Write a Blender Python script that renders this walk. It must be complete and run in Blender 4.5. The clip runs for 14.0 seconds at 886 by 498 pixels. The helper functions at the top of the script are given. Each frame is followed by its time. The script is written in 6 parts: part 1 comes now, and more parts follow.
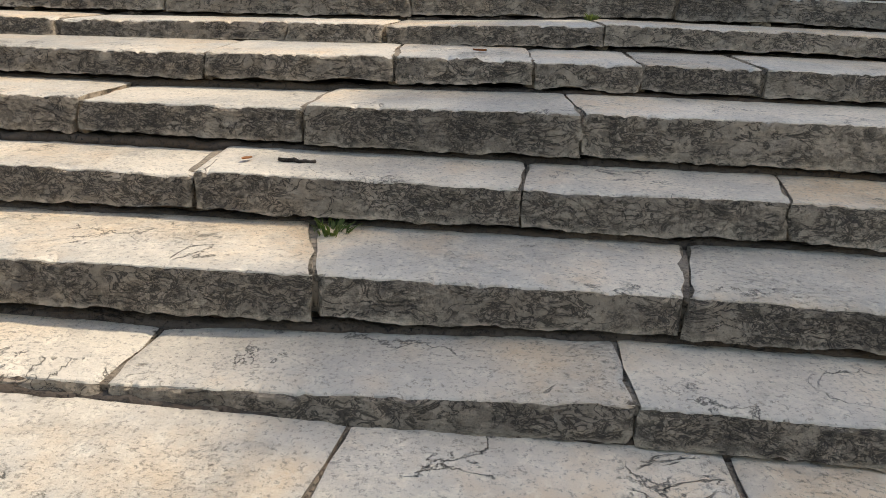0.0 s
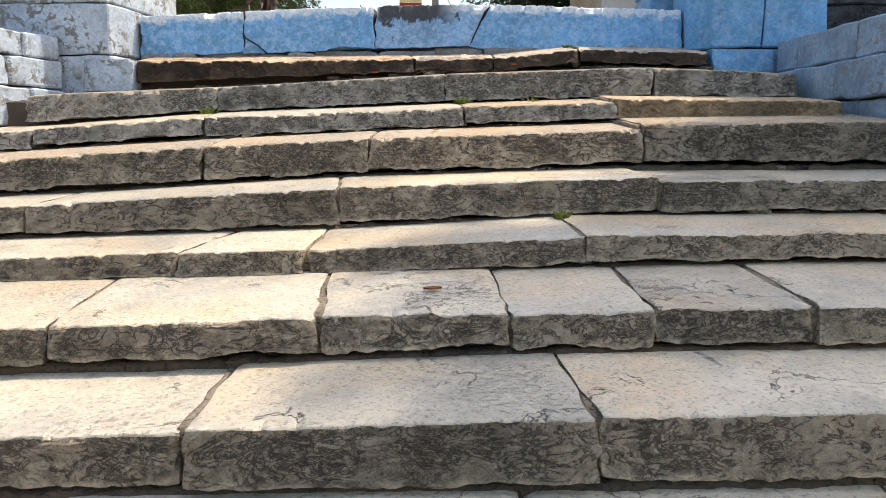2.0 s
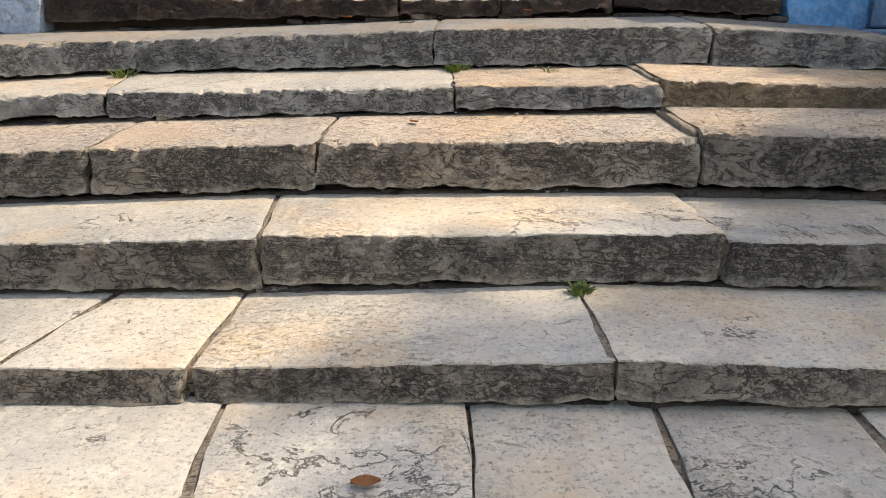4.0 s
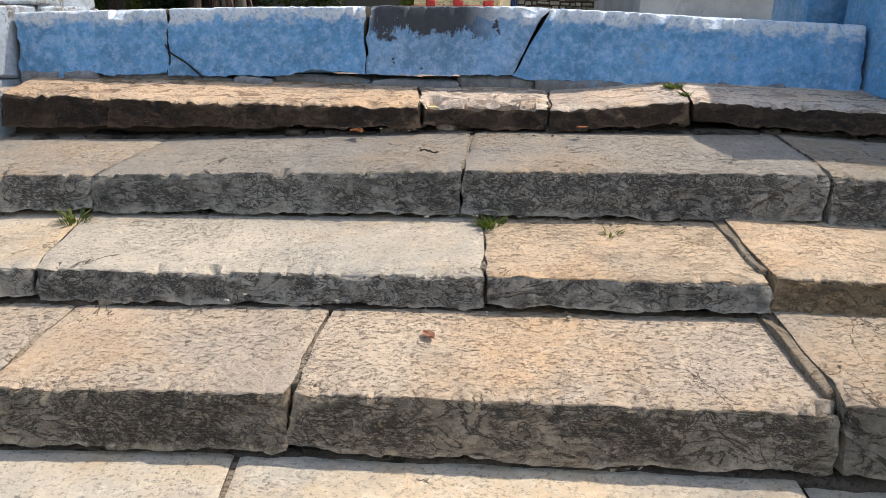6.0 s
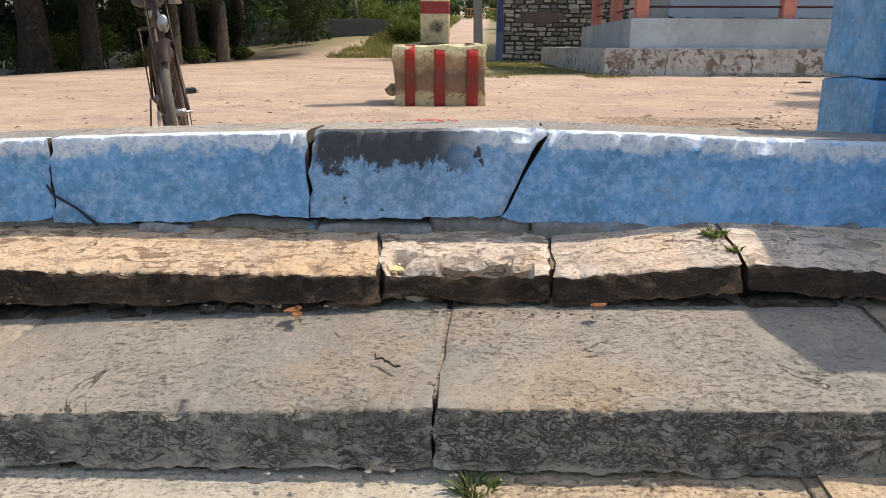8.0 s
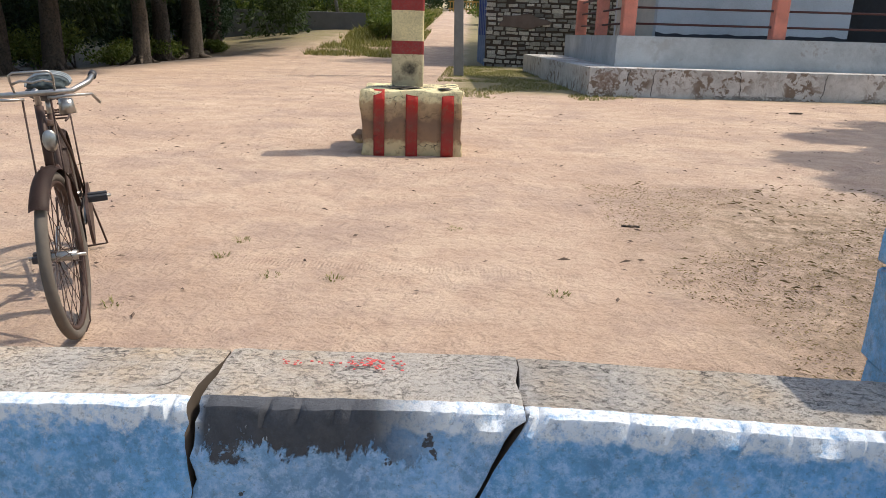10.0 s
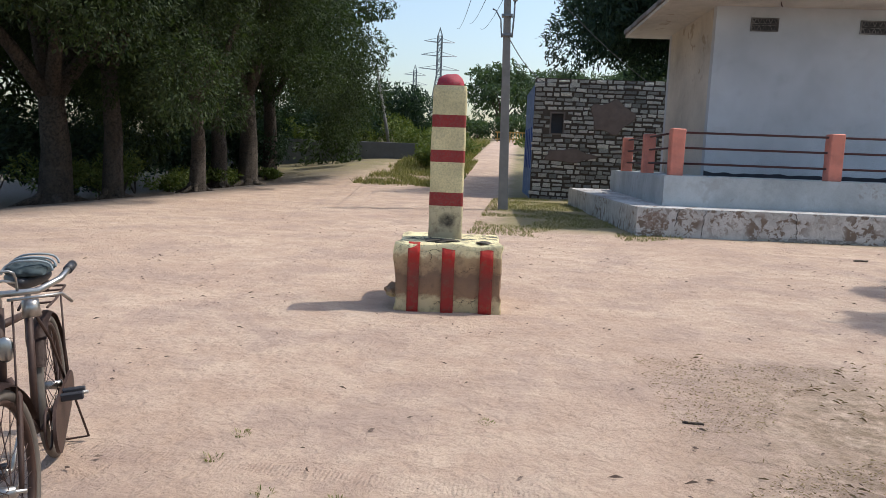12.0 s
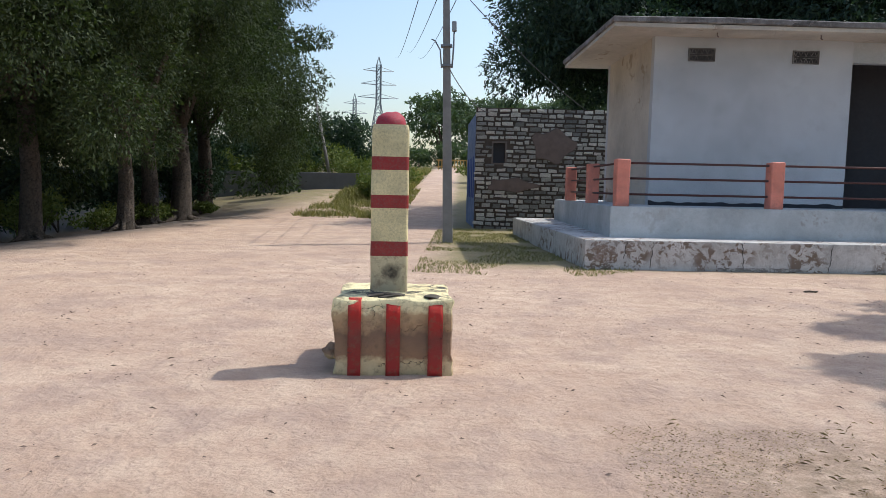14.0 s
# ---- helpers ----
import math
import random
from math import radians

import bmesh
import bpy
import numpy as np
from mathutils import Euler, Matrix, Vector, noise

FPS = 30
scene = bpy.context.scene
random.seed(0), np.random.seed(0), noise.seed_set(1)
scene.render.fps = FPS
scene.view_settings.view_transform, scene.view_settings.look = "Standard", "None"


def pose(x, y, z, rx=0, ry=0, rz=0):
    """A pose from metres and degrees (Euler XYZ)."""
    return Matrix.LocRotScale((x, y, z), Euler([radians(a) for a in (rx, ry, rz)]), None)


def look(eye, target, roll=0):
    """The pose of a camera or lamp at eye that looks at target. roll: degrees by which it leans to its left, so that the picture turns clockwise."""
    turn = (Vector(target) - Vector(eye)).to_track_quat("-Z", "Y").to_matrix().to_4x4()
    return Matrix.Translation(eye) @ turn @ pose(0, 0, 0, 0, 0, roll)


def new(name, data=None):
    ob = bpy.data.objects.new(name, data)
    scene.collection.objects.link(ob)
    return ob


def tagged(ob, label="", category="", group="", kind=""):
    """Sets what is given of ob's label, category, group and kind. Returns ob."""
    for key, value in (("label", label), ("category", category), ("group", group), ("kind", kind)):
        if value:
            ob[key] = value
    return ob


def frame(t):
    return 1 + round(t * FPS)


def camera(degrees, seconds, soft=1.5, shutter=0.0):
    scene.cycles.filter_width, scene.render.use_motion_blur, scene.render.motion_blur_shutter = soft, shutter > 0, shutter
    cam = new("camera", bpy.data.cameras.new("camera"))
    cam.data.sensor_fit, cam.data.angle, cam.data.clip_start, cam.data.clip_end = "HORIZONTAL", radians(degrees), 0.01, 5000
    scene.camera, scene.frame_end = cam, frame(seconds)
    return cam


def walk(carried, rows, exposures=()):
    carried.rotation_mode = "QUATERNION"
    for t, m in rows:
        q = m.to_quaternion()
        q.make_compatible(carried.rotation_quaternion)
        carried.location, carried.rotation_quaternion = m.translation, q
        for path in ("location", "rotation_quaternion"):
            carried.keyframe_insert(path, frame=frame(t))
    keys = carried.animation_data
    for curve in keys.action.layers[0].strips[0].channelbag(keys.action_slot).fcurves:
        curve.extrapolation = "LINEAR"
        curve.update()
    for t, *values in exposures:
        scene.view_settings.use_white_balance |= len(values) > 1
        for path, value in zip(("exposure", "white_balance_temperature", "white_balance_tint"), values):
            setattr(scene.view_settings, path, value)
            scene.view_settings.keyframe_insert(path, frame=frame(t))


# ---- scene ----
cam = camera(64.6, 14.0, soft=0.6)
PATH = [
    (0, (1.097, 0.116, -0.821), (0.939, 2.008, -1.448), 3.1),
    (0.5, (1.112, 0.348, -0.742), (0.995, 2.166, -1.567), 2.4),
    (0.6, (1.119, 0.395, -0.727), (0.963, 2.215, -1.543), 1.8),
    (1, (1.075, 0.586, -0.688), (1.003, 2.478, -1.332), 2.0),
    (1.5, (1.016, 0.757, -0.582), (1.024, 2.698, -1.062), 1.6),
    (1.7, (0.998, 0.824, -0.557), (1.025, 2.78, -0.975), 1.9),
    (2, (1.001, 0.942, -0.504), (0.991, 2.919, -0.808), 0.0),
    (2.2, (1.011, 1.017, -0.449), (0.977, 2.991, -0.764), -0.2),
    (4.3, (1.12, 1.975, -0.065), (1.092, 3.883, -0.664), 1.6),
    (4.4, (1.113, 2.004, -0.029), (1.115, 3.919, -0.605), 2.1),
    (4.5, (1.106, 2.056, 0.009), (1.167, 3.976, -0.548), 3.0),
    (5, (1.137, 2.297, 0.055), (1.117, 4.221, -0.489), -0.2),
    (5.5, (1.169, 2.51, 0.173), (1.009, 4.419, -0.401), 0.2),
    (6, (1.107, 2.716, 0.323), (0.964, 4.616, -0.286), 1.6),
    (6.5, (1.088, 2.927, 0.353), (0.931, 4.855, -0.155), 0.8),
    (7, (1.134, 3.131, 0.5), (0.934, 5.004, -0.173), 0.4),
    (7.5, (1.091, 3.375, 0.578), (0.944, 5.253, -0.095), 1.7),
    (8, (1.106, 3.573, 0.661), (0.981, 5.489, 0.102), 0.2),
    (8.5, (1.186, 3.844, 0.838), (1.051, 5.739, 0.214), 1.6),
    (9, (1.183, 4.107, 0.945), (1.048, 6.029, 0.408), 1.6),
    (9.2, (1.133, 4.196, 1.026), (1.075, 6.103, 0.427), 1.5),
    (11.3, (1.147, 4.744, 1.291), (1.047, 6.703, 0.902), 1.5),
    (11.5, (1.144, 4.828, 1.314), (1.036, 6.799, 0.993), 1.2),
    (12, (1.174, 5.015, 1.466), (0.967, 6.987, 1.209), 2.2),
    (12.5, (1.191, 5.134, 1.575), (1.018, 7.123, 1.458), 3.0),
    (13, (1.161, 5.326, 1.6), (1.027, 7.319, 1.517), 2.9),
    (13.5, (1.124, 5.479, 1.651), (1.158, 7.472, 1.488), 2.4),
    (14, (1.102, 5.662, 1.628), (1.052, 7.654, 1.451), 1.2),
]

walk(cam, [(t, look(eye, target, roll)) for t, eye, target, roll in PATH],
     exposures=[(0.0, 0.0, 6750, 11), (0.5, 0.22, 6850, 11), (1.0, 0.18, 6850, 11), (2.2, 0.38, 6900, 11), (4.5, 0.0, 6650, 12), (5.9, -0.04, 6500, 12), (7.3, -0.02, 6550, 11), (9.2, 0.09, 6900, 12), (11.3, -0.20, 5950, 10), (12.3, -0.12, 6050, 11), (14.0, -0.10, 5950, 11)])

# ---- world and sun ----
SUN_EL, SUN_AZ = radians(57.0), radians(63.0)   # azimuth clockwise from +y
world = bpy.data.worlds.new("world")
scene.world = world
world.use_nodes = True
wn = world.node_tree.nodes
sky = wn.new("ShaderNodeTexSky")
sky.sky_type = "NISHITA"
sky.sun_disc = False
sky.sun_elevation, sky.sun_rotation = SUN_EL, SUN_AZ
sky.dust_density, sky.air_density = 2.5, 1.4
wn["Background"].inputs["Strength"].default_value = 0.20
world.node_tree.links.new(sky.outputs["Color"], wn["Background"].inputs["Color"])
sun = new("sun", bpy.data.lights.new("sun", "SUN"))
sun.data.energy, sun.data.angle, sun.data.color = 3.9, radians(0.6), (1.0, 0.93, 0.80)
sun_way = Vector((math.sin(SUN_AZ) * math.cos(SUN_EL), math.cos(SUN_AZ) * math.cos(SUN_EL), math.sin(SUN_EL)))
sun.matrix_world = look(sun_way * 60, (0, 0, 0))


# ---- material helpers ----
class Nodes:
    """A small writer of node materials."""
    def __init__(self, name, rough=0.85, metal=0.0):
        self.m = bpy.data.materials.new(name)
        self.m.use_nodes = True
        self.t = self.m.node_tree
        self.b = self.t.nodes["Principled BSDF"]
        self.b.inputs["Roughness"].default_value = rough
        self.b.inputs["Metallic"].default_value = metal
        self.co = self.t.nodes.new("ShaderNodeTexCoord").outputs["Object"]

    def add(self, kind, **kw):
        n = self.t.nodes.new(kind)
        for k, v in kw.items():
            n.inputs[k].default_value = v
        return n

    def link(self, a, b):
        self.t.links.new(a, b)

    def geo(self):
        return self.t.nodes.new("ShaderNodeNewGeometry")

    def moved(self, scale=(1, 1, 1)):
        """Object coordinates, shifted for each object at random."""
        info = self.t.nodes.new("ShaderNodeObjectInfo")
        mul = self.add("ShaderNodeMath")
        mul.operation = "MULTIPLY"
        mul.inputs[1].default_value = 37.0
        self.link(info.outputs["Random"], mul.inputs[0])
        mp = self.add("ShaderNodeVectorMath")
        self.link(self.co, mp.inputs[0])
        self.link(mul.outputs[0], mp.inputs[1])
        sc = self.add("ShaderNodeVectorMath")
        sc.operation = "MULTIPLY"
        sc.inputs[1].default_value = scale
        self.link(mp.outputs[0], sc.inputs[0])
        return sc.outputs[0]

    def noise(self, vec, scale, detail=6.0, rough=0.6, distort=0.0):
        n = self.add("ShaderNodeTexNoise", Scale=scale, Detail=detail, Roughness=rough, Distortion=distort)
        self.link(vec, n.inputs["Vector"])
        return n.outputs["Fac"]

    def cracks(self, vec, scale, width, wobble=0.15):
        """Thin crack lines: 1 on a line, 0 off it."""
        n = self.add("ShaderNodeTexNoise", Scale=scale * 1.7, Detail=5.0)
        self.link(vec, n.inputs["Vector"])
        mx = self.add("ShaderNodeVectorMath")
        mx.operation = "SCALE"
        mx.inputs["Scale"].default_value = wobble * 4 / scale
        self.link(n.outputs["Color"], mx.inputs[0])
        ad = self.add("ShaderNodeVectorMath")
        self.link(vec, ad.inputs[0])
        self.link(mx.outputs[0], ad.inputs[1])
        v = self.add("ShaderNodeTexVoronoi", Scale=scale)
        v.feature = "DISTANCE_TO_EDGE"
        self.link(ad.outputs[0], v.inputs["Vector"])
        return self.ramp(v.outputs["Distance"], (0.0, (1, 1, 1)), (width, (0, 0, 0)))

    def ramp(self, fac, *stops):
        r = self.t.nodes.new("ShaderNodeValToRGB")
        e = r.color_ramp.elements
        for i, (p, c) in enumerate(stops):
            el = e[i] if i < 2 else e.new(p)
            el.position = p
            el.color = (*c, 1)
        self.link(fac, r.inputs["Fac"])
        return r.outputs["Color"]

    def mix(self, fac, a, b, mode="MIX"):
        n = self.t.nodes.new("ShaderNodeMix")
        n.data_type, n.blend_type = "RGBA", mode
        for slot, v in ((0, fac), (6, a), (7, b)):
            if isinstance(v, (int, float)):
                n.inputs[slot].default_value = v if slot == 0 else (v, v, v, 1)
            elif isinstance(v, tuple):
                n.inputs[slot].default_value = (*v, 1)
            else:
                self.link(v, n.inputs[slot])
        return n.outputs[2]

    def mul(self, a, b):
        n = self.add("ShaderNodeMath")
        n.operation = "MULTIPLY"
        for i, v in enumerate((a, b)):
            if isinstance(v, (int, float)):
                n.inputs[i].default_value = v
            else:
                self.link(v, n.inputs[i])
        return n.outputs[0]

    def bump(self, height, strength, dist, prior=None):
        n = self.add("ShaderNodeBump", Strength=strength, Distance=dist)
        self.link(height, n.inputs["Height"])
        if prior:
            self.link(prior, n.inputs["Normal"])
        return n.outputs["Normal"]

    def done(self, colour, normal=None, rough=None):
        if isinstance(colour, tuple):
            self.b.inputs["Base Color"].default_value = (*colour, 1)
        else:
            self.link(colour, self.b.inputs["Base Color"])
        if normal:
            self.link(normal, self.b.inputs["Normal"])
        if rough:
            self.link(rough, self.b.inputs["Roughness"])
        return self.m

    def vary(self, colour, low=0.8, high=1.15):
        """Each object a little lighter or darker than the next."""
        info = self.t.nodes.new("ShaderNodeObjectInfo")
        r = self.ramp(info.outputs["Random"], (0.0, (low, low, low * 0.97)), (1.0, (high, high * 0.985, high * 0.94)))
        return self.mix(1.0, colour, r, "MULTIPLY")


def stone_face(name, light, dark, vein=0.95, stain=0.65, spread=(0.82, 1.15), band=0.0):
    """Rough-hewn stone: grainy grey skin, clumps of thin wandering black cracks, dark lichen blots, pale worn arrises
    with painted edge light.
    """
    n = Nodes(name, 0.92)
    v = n.moved()
    flat = n.moved((1, 1, 1.9))
    big = n.noise(v, 3.0, 8, 0.62)
    grain = n.noise(v, 26, 9, 0.78)
    fine = n.noise(v, 80, 6, 0.75)
    base = n.mix(n.ramp(big, (0.36, (0, 0, 0)), (0.64, (1, 1, 1))), tuple(c * 0.74 for c in light), light)
    base = n.mix(n.ramp(grain, (0.38, (0.6, 0.6, 0.6)), (0.50, (0, 0, 0))), base, tuple(c * 0.50 for c in light))
    base = n.mix(n.ramp(grain, (0.54, (0, 0, 0)), (0.66, (0.7, 0.7, 0.7))), base, tuple(min(0.8, c * 1.35) for c in light))
    gate = n.ramp(n.noise(v, 3.4, 6, 0.65), (0.42, (0.08, 0.08, 0.08)), (0.58, (1, 1, 1)))
    blot = n.ramp(n.noise(flat, 19, 12, 0.82, 0.5), (0.500 - 0.025 * stain, (0, 0, 0)), (0.535, (1, 1, 1)))
    blots = n.mul(n.mul(blot, gate), min(1.0, stain * 1.3))
    base = n.mix(blots, base, dark)
    near = n.ramp(n.noise(flat, 10.0, 8, 0.60, 1.2), (0.474, (0, 0, 0)), (0.486, (1, 1, 1)), (0.509, (1, 1, 1)), (0.521, (0, 0, 0)))
    small = n.ramp(n.noise(flat, 24.0, 6, 0.60, 1.4), (0.452, (0, 0, 0)), (0.474, (1, 1, 1)), (0.524, (1, 1, 1)), (0.546, (0, 0, 0)))
    g1 = n.ramp(n.noise(v, 4.2, 4), (0.38, (0, 0, 0)), (0.48, (1, 1, 1)))
    g2 = n.ramp(n.noise(v, 5.0, 5, 0.6), (0.47, (0, 0, 0)), (0.53, (1, 1, 1)))
    lines = n.mix(n.mul(small, g2), n.mul(near, g1), 1.0)
    base = n.mix(n.mul(lines, vein), base, tuple(c * 0.42 for c in dark))
    if band:
        # thin bedding planes along the stone
        beds = n.ramp(n.noise(n.moved((0.10, 0.10, 3.0)), 17, 7, 0.72, 0.3), (0.482, (0, 0, 0)), (0.493, (1, 1, 1)), (0.505, (1, 1, 1)), (0.516, (0, 0, 0)))
        beds = n.mul(n.mul(beds, n.ramp(n.noise(v, 5.0, 4), (0.42, (0, 0, 0)), (0.52, (1, 1, 1)))), band)
        base = n.mix(beds, base, tuple(c * 0.6 for c in dark))
    base = n.mix(n.ramp(fine, (0.36, (0.7, 0.7, 0.7)), (0.44, (0, 0, 0))), base, dark)
    # Convex edges lightened in the colour: chipped wear plus a painted highlight.
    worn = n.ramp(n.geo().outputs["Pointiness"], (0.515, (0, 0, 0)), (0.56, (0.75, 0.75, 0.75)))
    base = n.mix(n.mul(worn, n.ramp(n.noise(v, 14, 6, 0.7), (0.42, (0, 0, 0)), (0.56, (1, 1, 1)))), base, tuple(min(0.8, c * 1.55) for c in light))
    nb = n.bump(big, 0.6, 0.03)
    nb = n.bump(n.noise(n.moved((0.35, 0.35, 3.2)), 22, 6, 0.65), 0.7, 0.014, nb)
    nb = n.bump(n.ramp(blots, (0, (1, 1, 1)), (1, (0, 0, 0))), 0.8, 0.010, nb)
    nb = n.bump(n.ramp(lines, (0, (1, 1, 1)), (1, (0, 0, 0))), 1.0, 0.012, nb)
    nb = n.bump(grain, 1.0, 0.012, nb)
    nb = n.bump(fine, 0.8, 0.006, nb)
    return n.done(n.vary(base, *spread), nb)


def stone_top(name, light, dark, spots=0.5, gloss=0.6, flake=0.0):
    """Trodden stone: smoother, with pits, stains and a few cracks."""
    n = Nodes(name, gloss)
    v = n.moved()
    big = n.noise(v, 2.0, 7, 0.6)
    fine = n.noise(v, 75, 8, 0.75)
    base = n.mix(n.ramp(big, (0.38, (0, 0, 0)), (0.62, (1, 1, 1))), tuple(c * f for c, f in zip(light, (0.72, 0.76, 0.82))), light)
    warm = n.ramp(n.noise(v, 1.3, 5, 0.65), (0.50, (0, 0, 0)), (0.66, (0.7, 0.7, 0.7)))
    base = n.mix(warm, base, tuple(c * f for c, f in zip(light, (1.06, 0.86, 0.62))))
    gate = n.ramp(n.noise(v, 2.4, 6, 0.65), (0.60 - 0.25 * spots, (0, 0, 0)), (0.70 - 0.2 * spots, (1, 1, 1)))
    pit = n.ramp(n.noise(n.moved((1, 1.7, 1)), 44, 9, 0.74, 0.4), (0.545, (0, 0, 0)), (0.59, (1, 1, 1)))
    pits = n.mul(n.mul(pit, gate), spots)
    base = n.mix(n.mul(pits, 0.75), base, dark)
    rub = n.ramp(n.noise(v, 21, 10, 0.78), (0.50, (0, 0, 0)), (0.62, (0.5, 0.5, 0.5)))
    base = n.mix(rub, base, tuple(min(0.85, c * 1.22) for c in light))
    stain = n.ramp(n.noise(v, 6.5, 10, 0.75), (0.52, (0, 0, 0)), (0.70, (0.6, 0.6, 0.6)))
    base = n.mix(stain, base, tuple(c * 0.58 for c in light))
    worm = n.ramp(n.noise(v, 2.3, 7, 0.62, 0.4), (0.492, (0, 0, 0)), (0.498, (1, 1, 1)), (0.501, (1, 1, 1)), (0.506, (0, 0, 0)))
    cg = n.ramp(n.noise(v, 1.9, 3), (0.585, (0, 0, 0)), (0.61, (1, 1, 1)))
    lines = n.mul(worm, cg)
    base = n.mix(n.mul(lines, 0.85), base, tuple(c * 0.4 for c in dark))
    base = n.mix(n.ramp(fine, (0.38, (0.65, 0.65, 0.65)), (0.47, (0, 0, 0))), base, dark)
    skin = None
    if flake:
        # thin skins of the bed scaled off in long uneven patches
        skin = n.ramp(n.noise(n.moved((0.75, 1.7, 1)), 15, 6, 0.62, 0.8), (0.545, (0, 0, 0)), (0.560, (1, 1, 1)))
        skin = n.mul(n.mul(skin, n.ramp(n.noise(v, 3.0, 5), (0.40, (0.2, 0.2, 0.2)), (0.55, (1, 1, 1)))), flake)
        base = n.mix(skin, base, tuple(c * 1.4 for c in dark))
    # long thin cracks
    hair = n.ramp(n.noise(v, 3.4, 9, 0.58, 0.9), (0.494, (0, 0, 0)), (0.4985, (1, 1, 1)), (0.5010, (1, 1, 1)), (0.5055, (0, 0, 0)))
    hair = n.mul(hair, n.ramp(n.noise(v, 2.7, 3), (0.58, (0, 0, 0)), (0.61, (1, 1, 1))))
    base = n.mix(n.mul(hair, 0.9), base, tuple(c * 0.3 for c in dark))
    speck = n.ramp(n.noise(n.moved((0.7, 1.5, 1)), 105, 3, 0.6), (0.60, (0, 0, 0)), (0.66, (1, 1, 1)))
    speck = n.mul(speck, n.ramp(n.noise(v, 3.1, 5, 0.65), (0.44, (0, 0, 0)), (0.56, (1, 1, 1))))
    speck = n.mul(speck, min(1.0, 0.15 + spots))
    base = n.mix(speck, base, tuple(c * 0.7 for c in dark))
    nb = n.bump(n.noise(v, 7, 9, 0.65), 0.6, 0.018)
    nb = n.bump(n.ramp(hair, (0, (1, 1, 1)), (1, (0, 0, 0))), 0.9, 0.008, nb)
    if flake:
        nb = n.bump(n.ramp(skin, (0, (1, 1, 1)), (1, (0, 0, 0))), 1.0, 0.010, nb)
    nb = n.bump(n.ramp(speck, (0, (1, 1, 1)), (1, (0, 0, 0))), 0.8, 0.005, nb)
    nb = n.bump(n.ramp(lines, (0, (1, 1, 1)), (1, (0, 0, 0))), 0.7, 0.007, nb)
    nb = n.bump(n.ramp(pits, (0, (1, 1, 1)), (1, (0, 0, 0))), 0.9, 0.009, nb)
    nb = n.bump(n.noise(v, 24, 9, 0.72), 0.4 + 0.5 * spots, 0.012, nb)
    nb = n.bump(fine, 0.45, 0.004, nb)
    rough = n.ramp(big, (0.35, (gloss * 0.75,) * 3), (0.65, (min(1, gloss * 1.25),) * 3))
    return n.done(n.vary(base, 0.88, 1.12), nb, rough)


def paint(name, colour, under, peel=0.5, rough=0.75, scale=6.0, grime=(0.12, 0.11, 0.10), gate_at=(0.48, 0.62), wash=1.0):
    """Old limewash or paint, patchy, in places gone to the stone under it."""
    n = Nodes(name, rough)
    v = n.moved()
    big = n.noise(v, scale * 0.5, 7, 0.6)
    base = n.mix(n.ramp(big, (0.36, (0, 0, 0)), (0.64, (1, 1, 1))), tuple(c * 0.66 for c in colour), colour)
    pale = n.ramp(n.noise(v, scale * 1.2, 10, 0.75), (0.46, (0, 0, 0)), (0.66, (0.75 * wash,) * 3))
    base = n.mix(pale, base, tuple(min(1.0, c * 0.6 + 0.28) for c in colour))
    off = n.ramp(n.noise(v, scale * 2.0, 9, 0.72, 0.3), (0.62 - 0.12 * peel, (0, 0, 0)), (0.645 - 0.12 * peel, (1, 1, 1)))
    gate = n.ramp(n.noise(v, scale * 0.35, 3), (gate_at[0], (0, 0, 0)), (gate_at[1], (1, 1, 1)))
    off = n.mul(n.mul(off, gate), min(1.0, peel * 1.6))
    mott = n.noise(v, scale * 3.2, 10, 0.78)
    base = n.mix(n.ramp(mott, (0.52, (0, 0, 0)), (0.66, (0.55 * wash,) * 3)), base, tuple(min(0.9, c * 0.75 + 0.24) for c in colour))
    base = n.mix(n.ramp(mott, (0.34, (0.2 + 0.4 * wash,) * 3), (0.47, (0, 0, 0))), base, tuple(c * 0.55 for c in colour))
    base = n.mix(off, base, under)
    fine = n.noise(v, 55, 8, 0.7)
    base = n.mix(n.ramp(fine, (0.33, (0.4, 0.4, 0.4)), (0.55, (0, 0, 0))), base, grime)
    nb = n.bump(big, 0.4, 0.02)
    nb = n.bump(mott, 0.5, 0.008, nb)
    nb = n.bump(n.ramp(off, (0, (1, 1, 1)), (1, (0, 0, 0))), 0.5, 0.004, nb)
    nb = n.bump(fine, 0.45, 0.004, nb)
    return n.done(base, nb)


